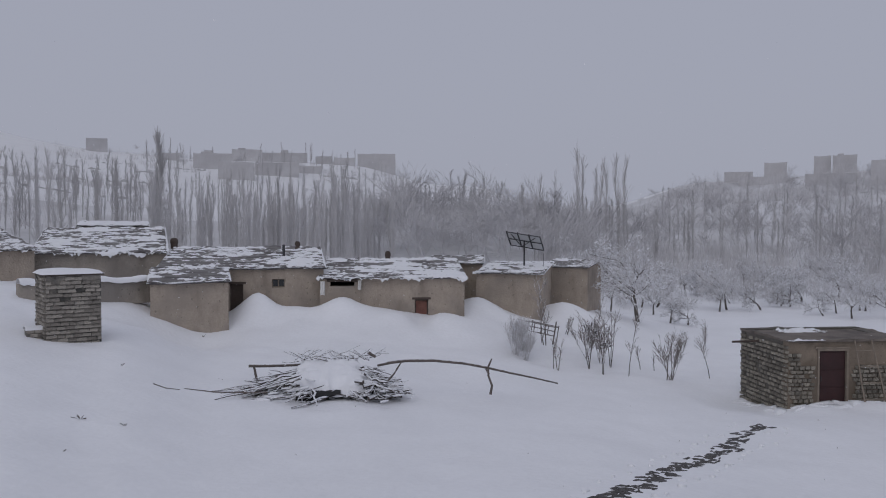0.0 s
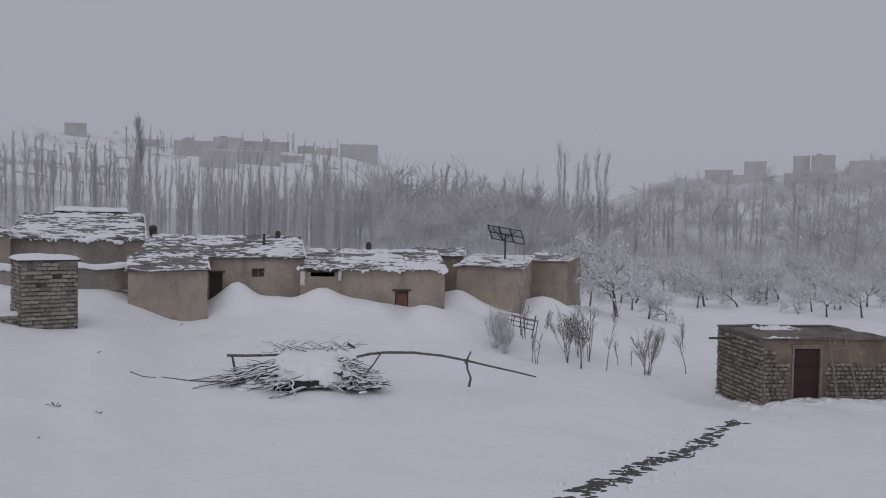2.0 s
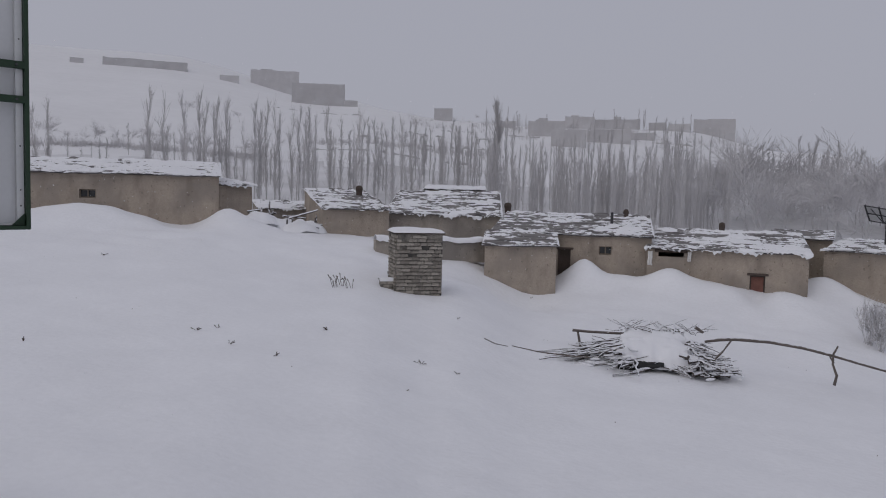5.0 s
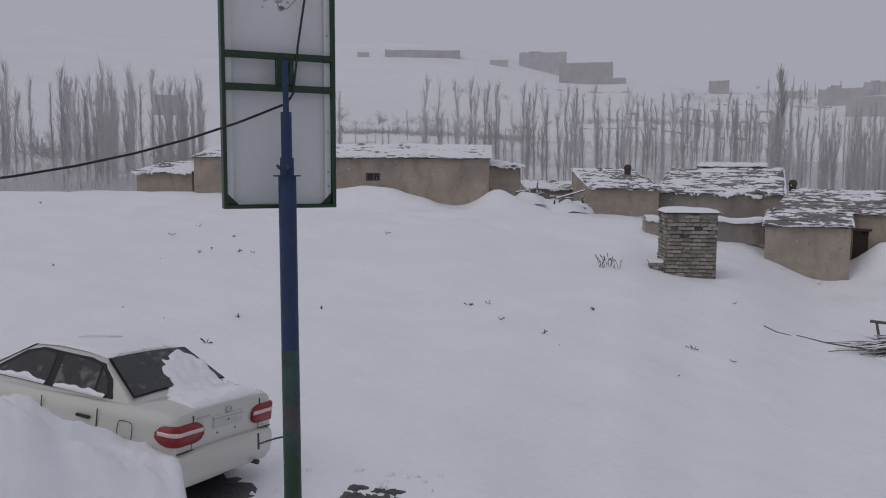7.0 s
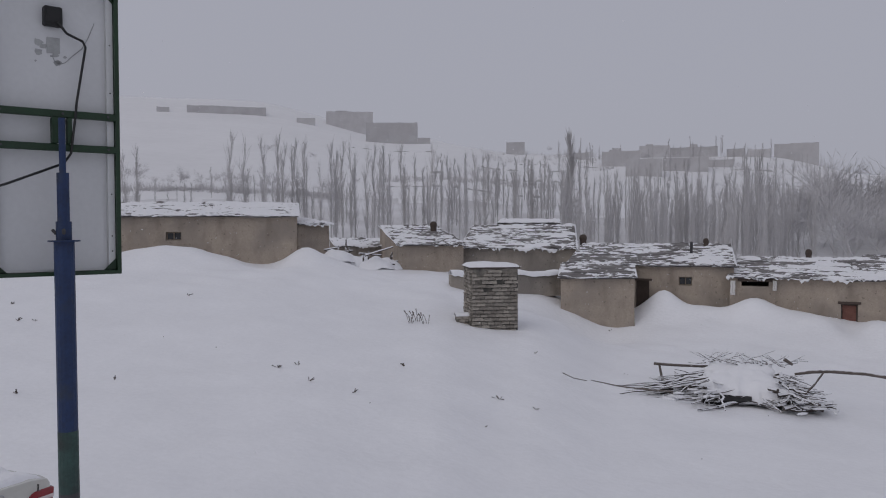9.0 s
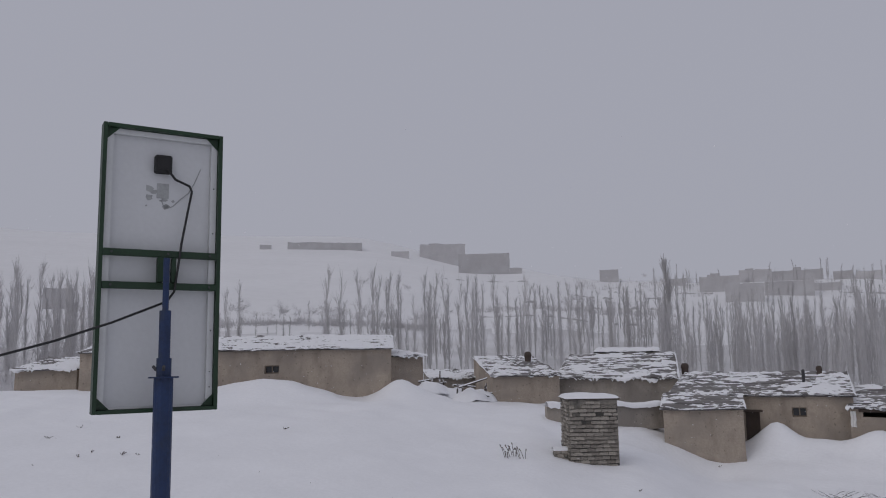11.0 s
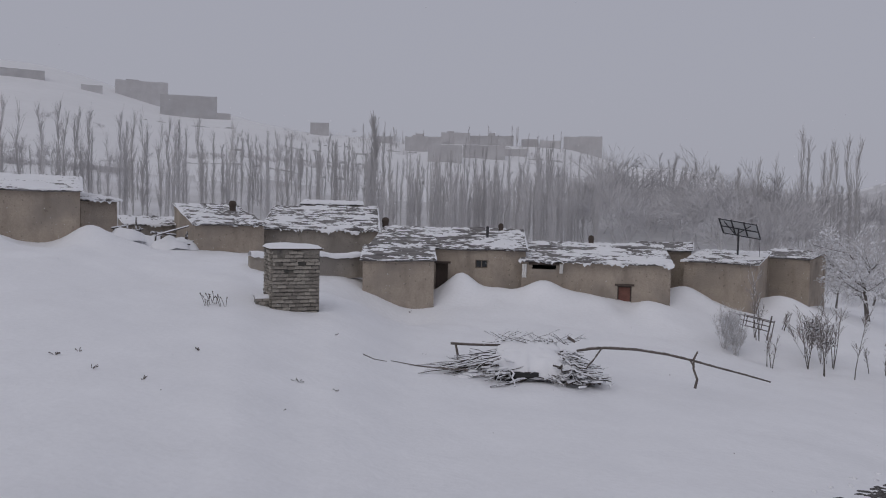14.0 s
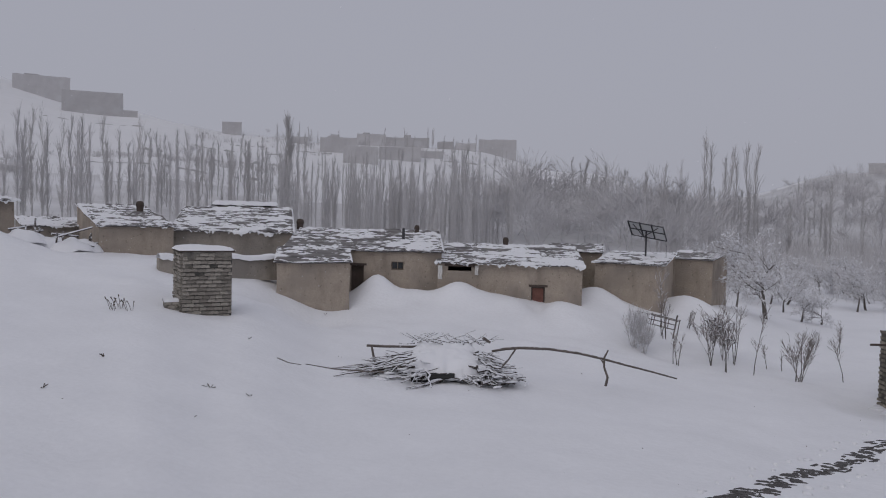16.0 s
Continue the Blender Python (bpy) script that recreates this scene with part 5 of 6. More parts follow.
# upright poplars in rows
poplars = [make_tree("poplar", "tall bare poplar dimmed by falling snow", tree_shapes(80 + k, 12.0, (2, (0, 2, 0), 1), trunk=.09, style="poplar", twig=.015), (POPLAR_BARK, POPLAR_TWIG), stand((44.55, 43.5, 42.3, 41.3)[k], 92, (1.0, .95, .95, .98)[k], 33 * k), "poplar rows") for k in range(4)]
for az, el in ((40.9, 5.8), (39.9, 6.1), (39.45, 6.0), (40.3, 5.5), (37.6, 5.9), (37.2, 5.4), (36.8, 6.0), (36.2, 6.0), (35.9, 5.2), (35.0, 5.6), (34.5, 5.8), (34.2, 5.2), (33.9, 5.7), (33.4, 5.2), (32.4, 6.0), (31.6, 5.0), (30.5, 5.8),
               (30.1, 5.0), (29.2, 5.0), (28.4, 4.4), (27.3, 5.2), (26.0, 4.2), (24.4, 4.0), (23.2, 4.4), (50.6, 5.4), (51.3, 5.0), (7.9, 4.9), (-8.6, 5.6), (-9.0, 5.0), (-10.2, 4.6), (-10.6, 4.9), (-11.5, 5.2), (-11.9, 5.0), (-9.9, 4.2), (-6.2, 3.9), (12.5, 4.6), (-7.1, 4.0)):
    d = rt.uniform(88, 97) if az > -5 else rt.uniform(105, 118)
    x, y = spot(az, d)
    h = 3.6 + d * math.tan(radians(el)) - ground_z(x, y)
    put(poplars, az, d, h / 12.4 * .95, rt, h / 12.4)
# one old poplar, denser and taller than the rest
x, y = spot(20.65, 94)
h = 3.6 + 94 * math.tan(radians(6.6)) - ground_z(x, y)
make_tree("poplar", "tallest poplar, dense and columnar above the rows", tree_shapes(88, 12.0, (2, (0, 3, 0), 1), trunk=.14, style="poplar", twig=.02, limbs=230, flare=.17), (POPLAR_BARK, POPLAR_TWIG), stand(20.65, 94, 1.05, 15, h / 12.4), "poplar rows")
for k in range(44):
    az = rt.choice((rt.gauss(65, 1.4), rt.gauss(61.5, .8), rt.uniform(59, 76), rt.gauss(67, 1.5)))
    d = rt.uniform(84, 104)
    x, y = spot(az, d)
    h = 3.6 + d * math.tan(radians(rt.uniform(4.0, 6.8))) - ground_z(x, y)
    put(poplars, az, d, h / 12.4, rt, h / 12.4)
for k in range(170):
    az = rt.uniform(4, 45) if k % 3 == 0 else rt.uniform(6, 21)
    d = rt.uniform(72, 104)
    put(poplars, az, d, rt.uniform(.45, .75), rt, rt.uniform(.5, .78))


def poplar_grove():
    """The uncountable poplars behind the first rows, in one mesh."""
    rnd = random.Random(31)
    protos = [tree_shapes(90 + k, 12.0, (2, (0, 1, 0), 1), trunk=.10, style="poplar", twig=.02) for k in range(3)]
    sh = Shape()
    stands = [(rnd.uniform(-7, 22), rnd.uniform(112, 178), rnd.uniform(.4, .72)) for k in range(70)]
    stands += [(rnd.gauss(25, 3.4), rnd.uniform(98, 150), rnd.uniform(.4, .75)) for k in range(46)]
    stands += [(rnd.uniform(-33, -14), rnd.uniform(100, 170), rnd.uniform(.4, .7)) for k in range(60)]
    stands += [(rnd.uniform(-14, -4), rnd.uniform(100, 140), rnd.uniform(.4, .75)) for k in range(26)]
    stands += [(rnd.uniform(36, 57), rnd.uniform(88, 134), rnd.uniform(.2, .42)) for k in range(56)]
    stands += [(rnd.uniform(3, 20), rnd.uniform(185, 232), rnd.uniform(.25, .5)) for k in range(40)]
    stands += [(rnd.uniform(-5, 4), rnd.uniform(112, 140), rnd.uniform(.6, .85)) for k in range(16)]
    for az, d, z in stands:
        x, y = spot(az, d)
        m = pose(x, y, ground_z(x, y) - .2, 0, 0, rnd.uniform(0, 360)) @ Matrix.Diagonal((z * 1.1, z * 1.1, z, 1))
        for shape, slot in zip(rnd.choice(protos), (0, 1)):
            sh.add([m @ Vector(p) for p in shape.v], shape.f, slot)
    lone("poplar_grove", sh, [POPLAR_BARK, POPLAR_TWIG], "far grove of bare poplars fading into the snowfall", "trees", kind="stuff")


poplar_grove()

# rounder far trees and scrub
wood_trees = [make_tree("bare_tree", "rounded bare tree, greyed by haze and rime", tree_shapes(120 + k, 9.0, (4, (5, 4, 4, 3), 1), .6, .055, twig=.018), (FAR_TWIG, FAR_TWIG), stand((6.0, 3.2, .8)[k], 104, (1.1, 1.05, 1.1)[k], 50 * k), "far woods") for k in range(3)]
for k in range(70):
    put(wood_trees, rt.uniform(-9, 6), rt.uniform(84, 130), rt.uniform(1.0, 1.6), rt)
for k in range(110):
    put(wood_trees, rt.uniform(-33, -8), rt.uniform(92, 165), rt.uniform(.6, 1.15), rt)
for k in range(28):
    put(wood_trees, rt.uniform(-1, 15), rt.uniform(93, 125), rt.uniform(.7, 1.1), rt)
for k in range(22):
    put(wood_trees, rt.uniform(37, 56), 137 + rt.gauss(0, 1.0), rt.uniform(.35, .6), rt)
for k in range(20):
    put(wood_trees, rt.uniform(8, 75), rt.uniform(100, 190), rt.uniform(.3, .55), rt)
for k in range(14):
    put(wood_trees, rt.uniform(6, 26), rt.uniform(165, 235), rt.uniform(.35, .6), rt)
for k in range(52):
    put(wood_trees, rt.uniform(-33, -14), rt.uniform(150, 215), rt.uniform(.5, .95), rt)
for k in range(26):
    az = rt.gauss(66, 1.0) if k < 9 else rt.uniform(60, 77)
    put(poplars, az, rt.uniform(72, 100), rt.uniform(.6, .85), rt, rt.uniform(.7, .95))
for k in range(44):
    put(wood_trees, rt.uniform(56, 77), rt.uniform(66, 105), rt.uniform(.4, .8), rt)

# far scrub lines on the slopes: one uncountable mass of twigs
def scrub():
    rnd = random.Random(9)
    sh = Shape()

    def clump(az, d, h, n):
        x, y = spot(az, d)
        z = ground_z(x, y) - .1
        for k in range(n):
            a, lean = rnd.uniform(0, 6.28), rnd.uniform(.1, .8)
            L = h * rnd.uniform(.5, 1.0)
            p = Vector((x + rnd.gauss(0, h * .25), y + rnd.gauss(0, h * .25), z))
            q = p + Vector((math.cos(a) * lean * L * .5, math.sin(a) * lean * L * .5, L * .6))
            e = q + Vector((math.cos(a + .5) * lean * L * .4, math.sin(a + .5) * lean * L * .4, L * .45))
            sh.tube([p, q, e], [.03, .022, .01], 3, caps=False)

    for k in range(150):
        clump(rnd.uniform(37, 52), 137 + rnd.gauss(0, 1.2), rnd.uniform(.7, 1.6), 14)
    for k in range(120):
        clump(rnd.uniform(20, 34), 160 + rnd.gauss(0, 2), rnd.uniform(.7, 1.6), 12)
    for k in range(500):
        clump(rnd.uniform(-33, -6), rnd.uniform(76, 125), rnd.uniform(1.2, 3.2), 14)
    for k in range(230):
        clump(rnd.uniform(-33, -15), rnd.uniform(185, 226), rnd.uniform(1.8, 4.2), 14)
    for k in range(150):
        clump(rnd.uniform(4, 27), rnd.uniform(196, 230), rnd.uniform(1.0, 2.6), 10)
    for k in range(260):
        clump(rnd.uniform(-2, 45), rnd.uniform(62, 95), rnd.uniform(.8, 2.2), 12)
    for k in range(190):
        clump(rnd.uniform(55, 78), rnd.uniform(56, 92), rnd.uniform(1, 2.8), 13)
    lone("scrub", sh, FAR_TWIG, "rimed, haze-paled scrub and undergrowth below the trees", "scrub", kind="stuff")


scrub()


# ---- far buildings on the slopes ----
def far_house(azl, azr, el_top, el_base, d, label="far mud-brick house, pale through the snowfall", windows=0, rooms=0):
    z0, z1 = 3.6 + d * math.tan(radians(el_base)), 3.6 + d * math.tan(radians(el_top))
    z0 = min(z0, min(ground_z(*spot(a, d)) for a in (azl, azr, (azl + azr) / 2)))
    m, w, along = place(azl, d, azr, d, z0 - .6)
    h = thing("far_house", label, "house", m, "far houses")
    H = z1 - z0 + .6
    D_ = min(9, max(4, w * .5))
    cuts = []
    for k in range(windows):
        x = w * (k + .6) / (windows + .2)
        cuts.append((x - .4, x + .4, H - 1.7, H - .8))
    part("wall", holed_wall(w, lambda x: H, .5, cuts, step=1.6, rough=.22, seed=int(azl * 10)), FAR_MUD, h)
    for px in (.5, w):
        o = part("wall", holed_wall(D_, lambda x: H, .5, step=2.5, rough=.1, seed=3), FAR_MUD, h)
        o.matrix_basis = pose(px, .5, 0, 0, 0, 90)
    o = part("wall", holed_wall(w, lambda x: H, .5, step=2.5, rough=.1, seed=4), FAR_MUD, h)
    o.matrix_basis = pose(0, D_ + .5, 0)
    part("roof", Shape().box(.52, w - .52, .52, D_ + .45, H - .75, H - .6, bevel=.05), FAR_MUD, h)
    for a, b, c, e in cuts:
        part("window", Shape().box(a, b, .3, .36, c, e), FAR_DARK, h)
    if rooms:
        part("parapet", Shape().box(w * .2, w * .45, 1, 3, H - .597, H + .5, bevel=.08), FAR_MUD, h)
    return h


for args in ((47.35, 42.05, 8.32, 7.75, 262, "long far mud compound wall, pale through the snowfall"), (49.3, 48.5, 8.12, 7.75, 255), (39.95, 38.67, 7.68, 7.2, 245),
             (37.9, 34.6, 8.15, 6.8, 238), (35.1, 31.4, 7.42, 5.9, 226), (31.4, 30.5, 6.35, 5.9, 228), (25.05, 23.75, 6.0, 5.3, 232),
             (15.76, 13.7, 5.56, 4.7, 240), (14.6, 10.6, 5.38, 4.9, 244), (18.34, 15.75, 5.24, 4.1, 226), (16.7, 14.24, 4.67, 3.4, 214), (14.2, 11.17, 4.7, 3.7, 220), (17.6, 17.0, 5.45, 5.1, 232), (12.4, 11.9, 5.55, 5.2, 246), (10.02, 8.9, 5.15, 4.6, 236), (8.7, 7.25, 5.1, 4.5, 232), (7.06, 4.36, 5.38, 4.5, 240), (11.2, 9.6, 4.5, 3.9, 222), (20.4, 19.2, 5.2, 4.6, 236),
             (-18.5, -20.3, 3.85, 3.1, 215), (-19.4, -22.5, 3.5, 2.85, 208), (-21.0, -22.4, 4.4, 3.9, 232), (-24.0, -25.0, 4.75, 4.2, 242), (-25.1, -26.5, 4.75, 4.05, 240), (-27.3, -29.2, 4.35, 2.7, 226), (-29.4, -31.5, 4.3, 3.2, 228), (-23.5, -26.5, 3.6, 2.85, 214), (63.0, 61.2, 4.9, 4.0, 160)):
    az0, az1, e1, e0, dd, *rest = args
    if az0 < 60:
        # stand each village house where the slope meets its base line
        for q in range(130, 300, 2):
            if math.degrees(math.atan2(ground_z(*spot((az0 + az1) / 2, q)) - 3.6, q)) >= e0 + .05:
                dd = q
                break
    far_house(az0, az1, e1, e0, dd, *(rest[:1] or ["far mud-brick house, pale through the snowfall"]), windows=0, rooms=int(az0 in (37.9, 18.34, 15.76, -25.1)))


# ---- dry-stone terrace walls across the far slopes ----
def terrace(az0, az1, d0, d1, height):
    t = thing("terrace_wall", "low dry-stone terrace wall across a snowy slope", "wall", group="terrace walls")
    sh, n = Shape(), max(6, int(abs(az0 - az1) * 4))
    for i in range(n + 1):
        f = i / n
        d = d0 + (d1 - d0) * f
        x, y = spot(az0 + (az1 - az0) * f, d)
        x2, y2 = spot(az0 + (az1 - az0) * f, d + .8)
        g = ground_z(x, y)
        h = height * (.1 + .9 * nz(i * .37, az0, 1, 1.7) * 1.6)
        sh.v += [(x, y, g - .5), (x, y, g + h), (x2, y2, g + h + .05), (x2, y2, g - .5)]
    for i in range(n):
        for q in range(4):
            a, b = i * 4 + q, i * 4 + (q + 1) % 4
            sh.f.append((a, b, b + 4, a + 4))
            sh.mi.append(0)
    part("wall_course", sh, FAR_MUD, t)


for args in ((30.5, 20.5, 172, 168, .7), (27.0, 19.5, 190, 186, .6), (24.5, 17.5, 205, 203, .7), (52.0, 36.0, 137, 139, .45), (33.5, 22.5, 150, 146, .5), (9.5, 1.5, 200, 196, .6), (-19.0, -30.0, 186, 190, .6), (36.5, 30.0, 214, 212, .5)):
    terrace(*args)


# ---- saplings, bushes and clutter near the houses ----
def sapling(az, el_base, el_top, d, seed, label, mats=(BARK, FINE_TWIG), bushy=False, name="sapling"):
    x, y = spot(az, d)
    h = d * (math.tan(radians(el_top)) - math.tan(radians(el_base)))
    rnd = random.Random(seed)
    t = thing(name, label, "bush" if bushy else "sapling", pose(x, y, ground_z(x, y) - .08))
    stem, crown = Shape(), Shape()
    n = (26 if mats[0] is TWIG else 9) if bushy else rnd.choice((1, 2, 3))
    for k in range(n):
        a, lean = rnd.uniform(0, 6.28), rnd.uniform(.1, .55) if bushy else rnd.uniform(.03, .25)
        p = Vector((rnd.gauss(0, .06), rnd.gauss(0, .06), 0))
        pts, rad = [p], [.020 if not bushy else .011]
        dirv = Vector((math.cos(a) * lean, math.sin(a) * lean, 1)).normalized()
        for q in range(4):
            dirv = (dirv + Vector((rnd.gauss(0, .1), rnd.gauss(0, .1), .08))).normalized()
            pts.append(pts[-1] + dirv * h * .25 * rnd.uniform(.8, 1.15))
            rad.append(rad[0] * (1 - .2 * (q + 1)))
        (crown if bushy else stem).tube(pts, rad, 5)
        for q in range(16 if bushy else 14):
            f = rnd.uniform(.35, 1)
            i = min(3, int(f * 4))
            o = pts[i].lerp(pts[i + 1], f * 4 - i)
            dd = (dirv + Vector((rnd.gauss(0, .5), rnd.gauss(0, .5), .4))).normalized()
            L = h * rnd.uniform(.12, .3)
            e = o + dd * L
            crown.tube([o, e], [.010, .005], 3, caps=False)
            for w in range(2):
                g = o.lerp(e, rnd.uniform(.3, .9))
                crown.tube([g, g + (dd + Vector((rnd.gauss(0, .6), rnd.gauss(0, .6), .2))).normalized() * L * .5], [.007, .004], 3, caps=False)
    if stem.f:
        part("stem", stem, mats[0], t)
    part("twig_crown", crown, mats[1], t)


for k, (az, eb, et, d) in enumerate(((-10.5, -10.3, -6.1, 31.5), (-9.6, -9.8, -6.3, 32.5), (-11.0, -9.6, -6.0, 33), (-12.31, -10.38, -6.4, 31.4), (-14.9, -10.34, -7.2, 31.3), (-17.76, -9.9, -6.9, 33), (-17.2, -7.9, -6.0, 41), (-6.1, -8.6, -6.5, 36.5), (-6.4, -9.2, -5.0, 36),
                                     (-7.2, -10.0, -8.0, 32), (-8.0, -8.0, -6.8, 38), (-13.2, -9.5, -7.8, 33.5), (-13.9, -9.4, -8.2, 33.5), (-10.0, -8.7, -5.6, 37))):
    sapling(az, eb, et, d, 500 + k, "thin bare sapling standing in deep snow")
sapling(-4.3, -8.7, -6.2, 33.5, 560, "rounded snowy bush with fine pale twigs", bushy=True, name="bush", mats=(TWIG, TWIG))
sapling(-5.0, -8.9, -6.9, 33.0, 561, "rounded snowy bush with fine pale twigs", bushy=True, name="bush", mats=(TWIG, TWIG))
sapling(-15.1, -10.2, -7.2, 31.4, 562, "small upright bush of bare twigs", bushy=True, name="bush", mats=(FINE_TWIG, FINE_TWIG))
for k, az in enumerate((-10.3, -9.4)):
    sapling(az, -9.2, -6.6, 33.5 + k, 570 + k, "tangled bare bush by the houses", bushy=True, name="bush", mats=(FINE_TWIG, FINE_TWIG))


def bundle(az, d, el, s):
    x, y = spot(az, d)
    rnd = random.Random(int(d * 10))
    sh = Shape()
    for k in range(60):
        a = Vector((rnd.gauss(0, s), rnd.gauss(0, s), rnd.gauss(0, s * .6)))
        b = a + Vector((rnd.gauss(0, s * .8), rnd.gauss(0, s * .8), rnd.gauss(0, s * .5)))
        sh.tube([a, b], [.02, .012], 3)
    lone("dry_bundle", sh, STICK, "dark bundle of dry stalks caught in the saplings", "bundle", pose(x, y, 3.6 + d * math.tan(radians(el))), kind="stuff")


bundle(-9.8, 32.6, -7.1, .22)
bundle(-10.6, 31.6, -8.1, .10)


def bed_frame():
    a, b = Vector((*spot(-4.9, 34.5), 0)), Vector((*spot(-7.1, 34.3), 0))
    m, w, along = place(-5.1, 34.6, -7.05, 34.2, -1.05)
    t = thing("bed_frame", "old metal bed frame tipped in the snow", "bed frame", m @ pose(0, 0, .28, 0, 9, 0))
    for z in (.02, .22, .40):
        part("side_bar", Shape().tube([(-.45 if z == .40 else 0, 0, z), (w, 0, z)], [.022, .022], 6), POLEWOOD, t)
    for k in range(5):
        part("cross_bar", Shape().tube([(w * k / 4, 0, -.02 if k < 4 else -.35), (w * k / 4, .02, .42 if k < 4 else .65)], [.018 if k < 4 else .03] * 2, 6), POLEWOOD, t)
    part("far_bar", Shape().tube([(0, .55, .35), (w, .55, .35)], [.02, .02], 6), POLEWOOD, t)
    for x in (0, w):
        part("end_bar", Shape().tube([(x, 0, .38), (x, .55, .37)], [.02, .02], 6), POLEWOOD, t)
    for x in (0.02, w - .02):
        part("leg", Shape().tube([(x, .55, .4), (x, .55, -.5)], [.02, .02], 6), POLEWOOD, t)


bed_frame()


def roof_solar_array():
    x, y = spot(-4.9, 42.5)
    zr = 1.4
    t = thing("solar_array", "white-backed solar panels on a dark steel rack", "solar panel", pose(x, y, zr, 0, 0, -30))
    part("post", Shape().tube([(0, 0, -.1), (0, 0, 1.62)], [.05, .045], 8), STEEL_DARK, t)
    part("stay", Shape().tube([(1.15, -.1, .95), (1.15, -.05, .1)], [.012, .012], 5), STEEL_DARK, t)
    tilt = pose(0.05, 0, 1.62, -44, 8, 0)
    W2, H2 = .98, .52
    def q(name, sh, mat, lab=""):
        o = part(name, sh, mat, t, lab)
        o.matrix_basis = tilt
        return o
    for i in range(3):
        x0 = -W2 + i * W2 * 2 / 3
        pn = q("panel", Shape().box(x0 + .03, x0 + W2 * 2 / 3 - .03, -H2 + .03, H2 - .03, 0, .03, bevel=.004), BACKSHEET)
        part("panel_rim", Shape().box(x0, x0 + .03, -H2, H2, -.01, .04).box(x0 + W2 * 2 / 3 - .03, x0 + W2 * 2 / 3 - .001, -H2, H2, -.01, .04), STEEL_DARK, pn)
    for yy in (-H2, 0, H2):
        q("rack_bar", Shape().box(-W2 - .02, W2 + .02, yy - .018, yy + .018, -.06, -.02), STEEL_DARK)
    for xx in (-W2, -W2 / 3, W2 / 3, W2):
        q("rack_upright", Shape().box(xx - .014, xx + .014, -H2, H2, -.055, -.012), STEEL_DARK)
    for s in (-1, 1):
        q("brace", Shape().tube([(s * .7, -.4, -.06), (0, 0, -.45)], [.025, .025], 6), STEEL_DARK)


roof_solar_array()


def roof_fixture(kind, az, d, z, h, r, label):
    x, y = spot(az, d)
    t = thing(kind, label, "chimney", pose(x, y, z))
    if kind == "chimney_pot":
        prof = [(r * .85, -.1), (r * .9, h * .4), (r * 1.05, h * .55), (r * 1.0, h * .8), (r * .75, h), (r * .3, h * 1.06)]
        sh = Shape()
        n = 12
        for q, zz in prof:
            sh.v += [(q * math.cos(2 * math.pi * k / n), q * math.sin(2 * math.pi * k / n), zz) for k in range(n)]
        for i in range(len(prof) - 1):
            for k in range(n):
                j = (k + 1) % n
                sh.f.append((i * n + k, i * n + j, i * n + n + j, i * n + n + k))
        sh.f.append(tuple((len(prof) - 1) * n + k for k in range(n)))
        sh.mi = [0] * len(sh.f)
        part("pot", sh, DARK_WOOD, t, smooth=True)
    else:
        part("pipe", Shape().tube([(0, 0, -.15), (0, 0, h)], [r, r], 10), STEEL_DARK, t)
        part("cap", Shape().tube([(0, 0, h + .004), (0, 0, h + .05)], [r * 1.5, r * .4], 10), STEEL_DARK, t)


roof_fixture("chimney_pot", 30.27, 45.5, 3.4, .5, .2, "sooty rounded chimney pot on a snowy roof")
roof_fixture("chimney_pot", 11.3, 42.6, 2.55, .42, .14, "sooty rounded chimney pot on a snowy roof")
roof_fixture("chimney_pot", 4.9, 42.2, 2.0, .45, .15, "sooty rounded chimney pot on a snowy roof")
roof_fixture("stove_pipe", 12.25, 40.2, 2.2, .62, .07, "thin dark stove pipe on an earth roof")
roof_fixture("chimney_pot", 19.6, 44.2, 2.7, .45, .2, "sooty rounded chimney pot on a snowy roof")


def yard_lumber():
    """Snowed-over timbers and a hurdle in the yard between the western houses."""
    rnd = random.Random(88)
    for k, (az, d, el) in enumerate(((36.9, 40, -1.9), (35.6, 40, -2.2), (34.4, 39.5, -2.5), (37.3, 39.5, -2.6), (33.9, 40, -2.9))):
        x, y = spot(az, d)
        t = thing("timber_stack", "loose timbers under snow in the yard", "timber", pose(x, y, ground_z(x, y), 0, 0, rnd.uniform(20, 50)))
        for q in range(3):
            a = Vector((rnd.uniform(-.9, 0), rnd.gauss(0, .3), rnd.uniform(.1, .7)))
            b = a + Vector((rnd.uniform(.6, 1.6), rnd.gauss(0, .3), rnd.gauss(0, .25)))
            part("timber", Shape().tube([a, b], [.06, .05], 6), STICK, t)
        heap, n = Shape(), 14
        for j in range(7):
            for i in range(n):
                a, f = 2 * math.pi * i / n, j / 6
                hx, hy = 1.0 * f * math.cos(a), .6 * f * math.sin(a)
                heap.v.append((hx, hy, .62 * (1 - f ** 2.2) + .14 * nz(hx + k, hy, 2, 2.3) - .05))
        for j in range(6):
            for i in range(n):
                heap.f.append((j * n + i, j * n + n + i, j * n + n + (i + 1) % n, j * n + (i + 1) % n))
                heap.mi.append(0)
        part("snow_mound", heap, SNOW_LUMP, t, smooth=True)
        for q in range(2):
            x0 = rnd.uniform(-.7, .5)
            part("post", Shape().tube([(x0, 0, -.1), (x0 + .05, 0, rnd.uniform(.7, 1.1))], [.05, .04], 6), STICK, t)


yard_lumber()


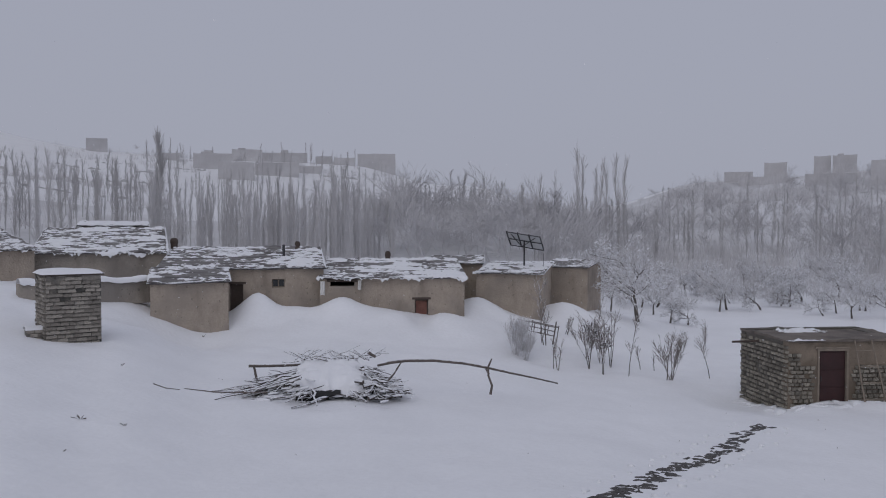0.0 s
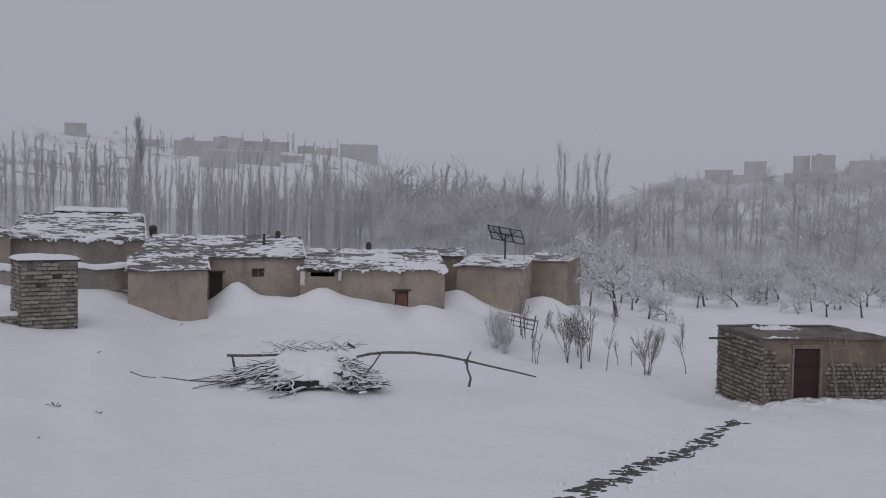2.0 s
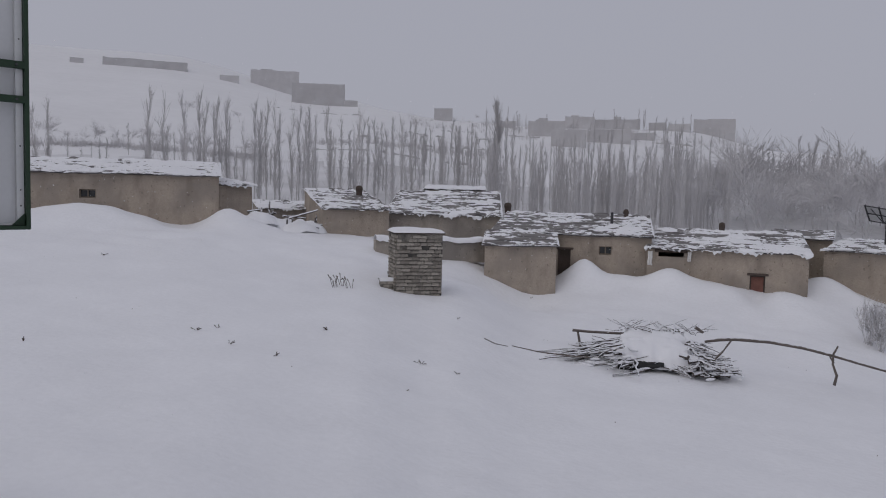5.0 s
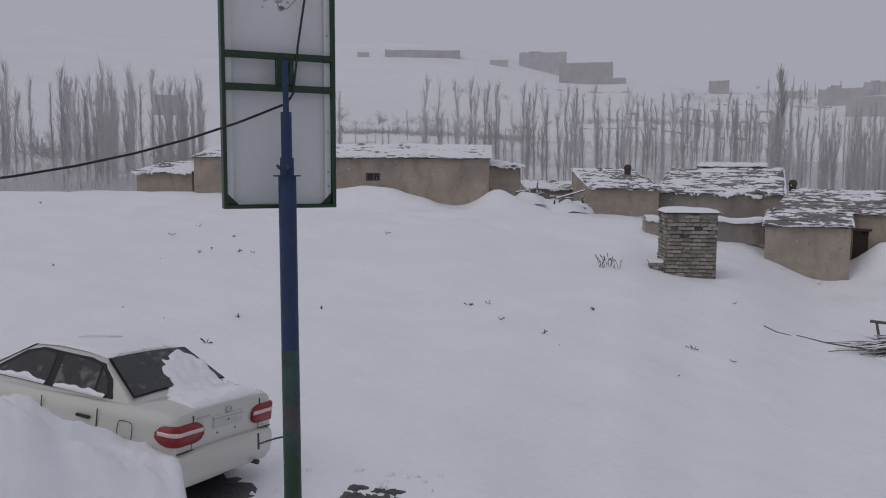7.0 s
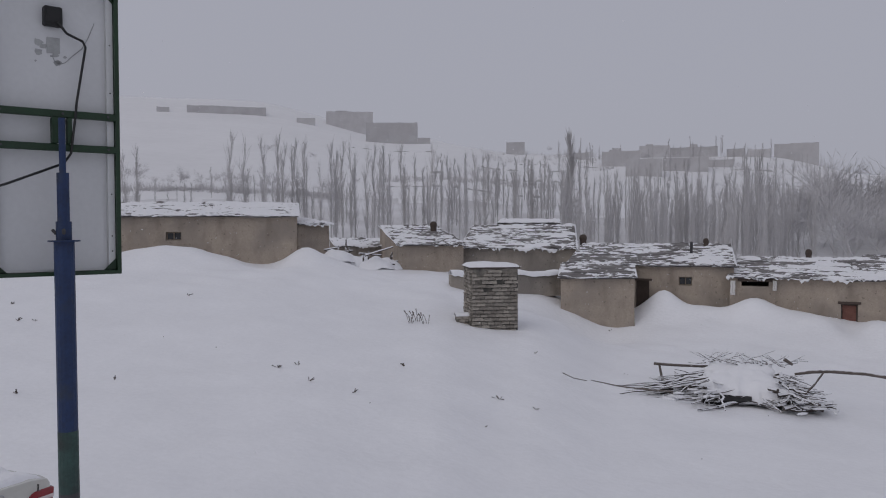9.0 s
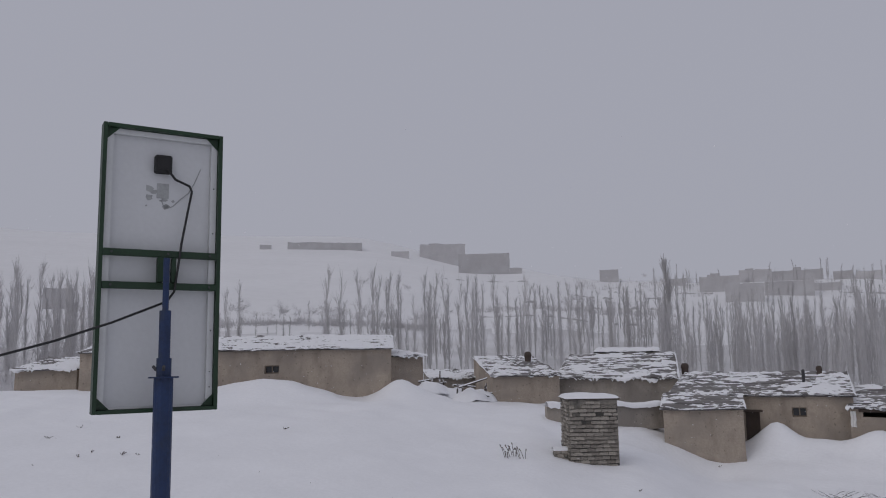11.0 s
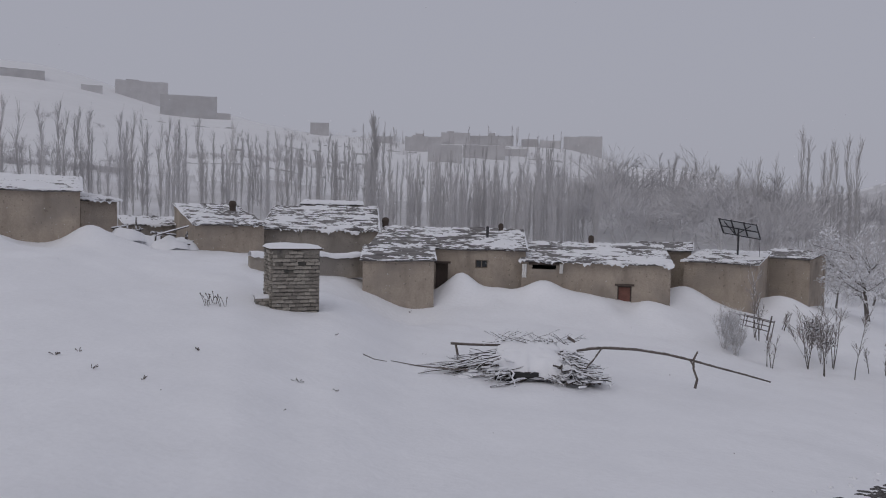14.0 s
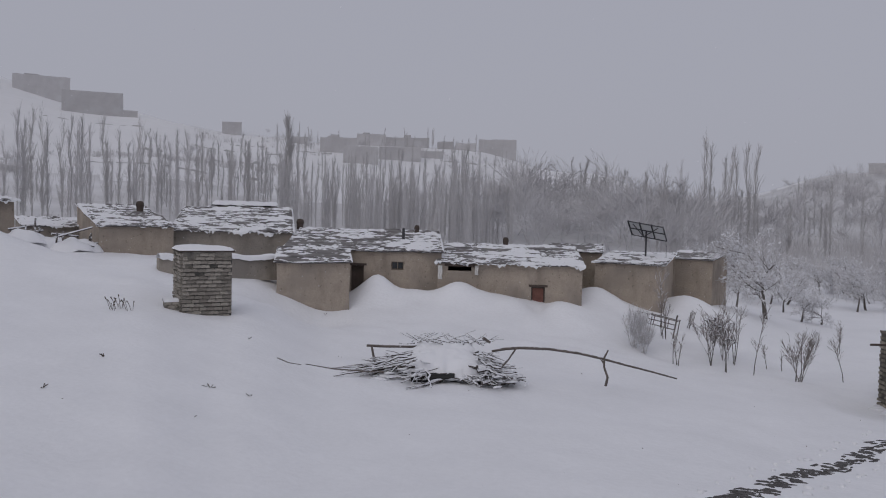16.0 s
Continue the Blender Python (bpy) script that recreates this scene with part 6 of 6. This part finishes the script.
def hung_sheet(az, d, z, w, h, label):
    """A stiff old cloth hanging under the eaves."""
    m, ln, along = place(az, d, az - 1, d, z)
    sh, nx, ny = Shape(), 6, 7
    for side in (0, 1):
        for j in range(ny + 1):
            for i in range(nx + 1):
                x, zz = w * i / nx, h * j / ny
                sh.v.append((x + .03 * nz(zz, az, 2, 4), .035 * math.sin(i * 2.1 + j * .3) + .02 * side, zz + .06 * nz(x, az, 1, 6) * (j == 0)))
    N = (nx + 1) * (ny + 1)
    for j in range(ny):
        for i in range(nx):
            a = j * (nx + 1) + i
            sh.f += [(a, a + 1, a + nx + 2, a + nx + 1), (a + N, a + N + nx + 1, a + N + nx + 2, a + N + 1)]
    sh.mi = [0] * len(sh.f)
    lone("hung_cloth", sh, CLOTH, label, "cloth", m)


hung_sheet(9.7, 36.75, .62, .2, .62, "pale weathered cloth hung under the eaves of a house")
hung_sheet(7.05, 36.75, .85, .16, .42, "pale weathered cloth hung under the eaves of a house")


# ---- dry weeds that stick out of the snow ----
def weeds():
    rnd = random.Random(3)
    spots = [(31.7, 27.5), (31.1, 27.4), (31.4, 27.8), (32.2, 27.3)]
    for az, d in spots:
        x, y = spot(az, d)
        sh = Shape()
        for k in range(4):
            a = rnd.uniform(0, 6.28)
            p = Vector((rnd.gauss(0, .12), rnd.gauss(0, .08), -.05))
            e = p + Vector((math.cos(a) * .18, math.sin(a) * .18, rnd.uniform(.2, .5)))
            sh.tube([p, p.lerp(e, .6) + Vector((0, 0, .06)), e], [.01, .009, .02], 4)
        lone("dry_weed", sh, DARK_WOOD, "dark dry weed poking out of the snow", "weed", pose(x, y, ground_z(x, y)))
    # small tufts, found by sighting down on to the snow
    for az, el in ((70.1, -2.3), (60.3, -4.0), (62.2, -4.6), (58.0, -4.8), (59.6, -5.6), (60.4, -5.8), (56.8, -5.9), (57.8, -5.8), (47.4, -4.6), (69.6, -6.3), (52.1, -10.0), (57.9, -10.4), (60.1, -12.0), (39.2, -10.8), (40.0, -9.7), (41.4, -9.8), (32.4, -9.9), (36.0, -11.7), (23.0, -9.0), (24.1, -14.2), (25.5, -12.3), (37.6, -18.7), (17.7, -7.5), (22.8, -13.0), (35.6, -22.5)):
        if el < -13:
            continue
        d = 6.0
        while d < 60 and 3.6 + d * math.tan(radians(el)) > ground_z(*spot(az, d)):
            d += .15
        x, y = spot(az, d)
        sh = Shape()
        for k in range(rnd.choice((3, 4, 6))):
            p = Vector((0, 0, -.03))
            e = p + Vector((rnd.gauss(0, .09), rnd.gauss(0, .05), rnd.uniform(.05, .12)))
            sh.tube([p, p.lerp(e, .5) + Vector((0, 0, .012)), e], [.008, .007, rnd.uniform(.006, .015)], 5)
        lone("weed_tuft", sh, DARK_WOOD, "small dark tuft of dead weed just clear of the snow", "weed", pose(x, y, ground_z(x, y)), "weed tufts")
    sh = Shape()
    for k in range(34):
        az, d = rnd.uniform(-30, 70), rnd.uniform(13, 30)
        x, y = spot(az, d)
        z = ground_z(x, y)
        for q in range(1):
            p = Vector((x + rnd.gauss(0, .12), y + rnd.gauss(0, .08), z - .03))
            e = p + Vector((rnd.gauss(0, .04), rnd.gauss(0, .04), rnd.uniform(.03, .05)))
            sh.tube([p, e], [.006, .009], 4)
    lone("grass_tips", sh, DARK_WOOD, "dry grass tips just showing through the snow", "grass", kind="stuff")


weeds()


# ---- snow in the air ----
def flakes():
    rnd = random.Random(21)
    sh = Shape()
    for k in range(1500):
        az, d = rnd.uniform(-33, 75), 7 + 29 * rnd.random() ** .8
        x, y = spot(az, d)
        z = ground_z(x, y, False) + rnd.uniform(.3, 7)
        r = rnd.uniform(.005, .011) * (.7 + d / 40)
        c = Vector((x, y, z))
        ax = [Vector((rnd.gauss(0, 1), rnd.gauss(0, 1), rnd.gauss(0, 1))).normalized() * r for q in range(3)]
        sh.add([c + ax[0], c - ax[0], c + ax[1], c - ax[1], c + ax[2], c - ax[2]], [(0, 2, 4), (2, 1, 4), (1, 3, 4), (3, 0, 4), (2, 0, 5), (1, 2, 5), (3, 1, 5), (0, 3, 5)])
    lone("snowflakes", sh, SNOW_LUMP, "sparse white snowflakes falling through the air", "snowflakes", kind="stuff")


flakes()
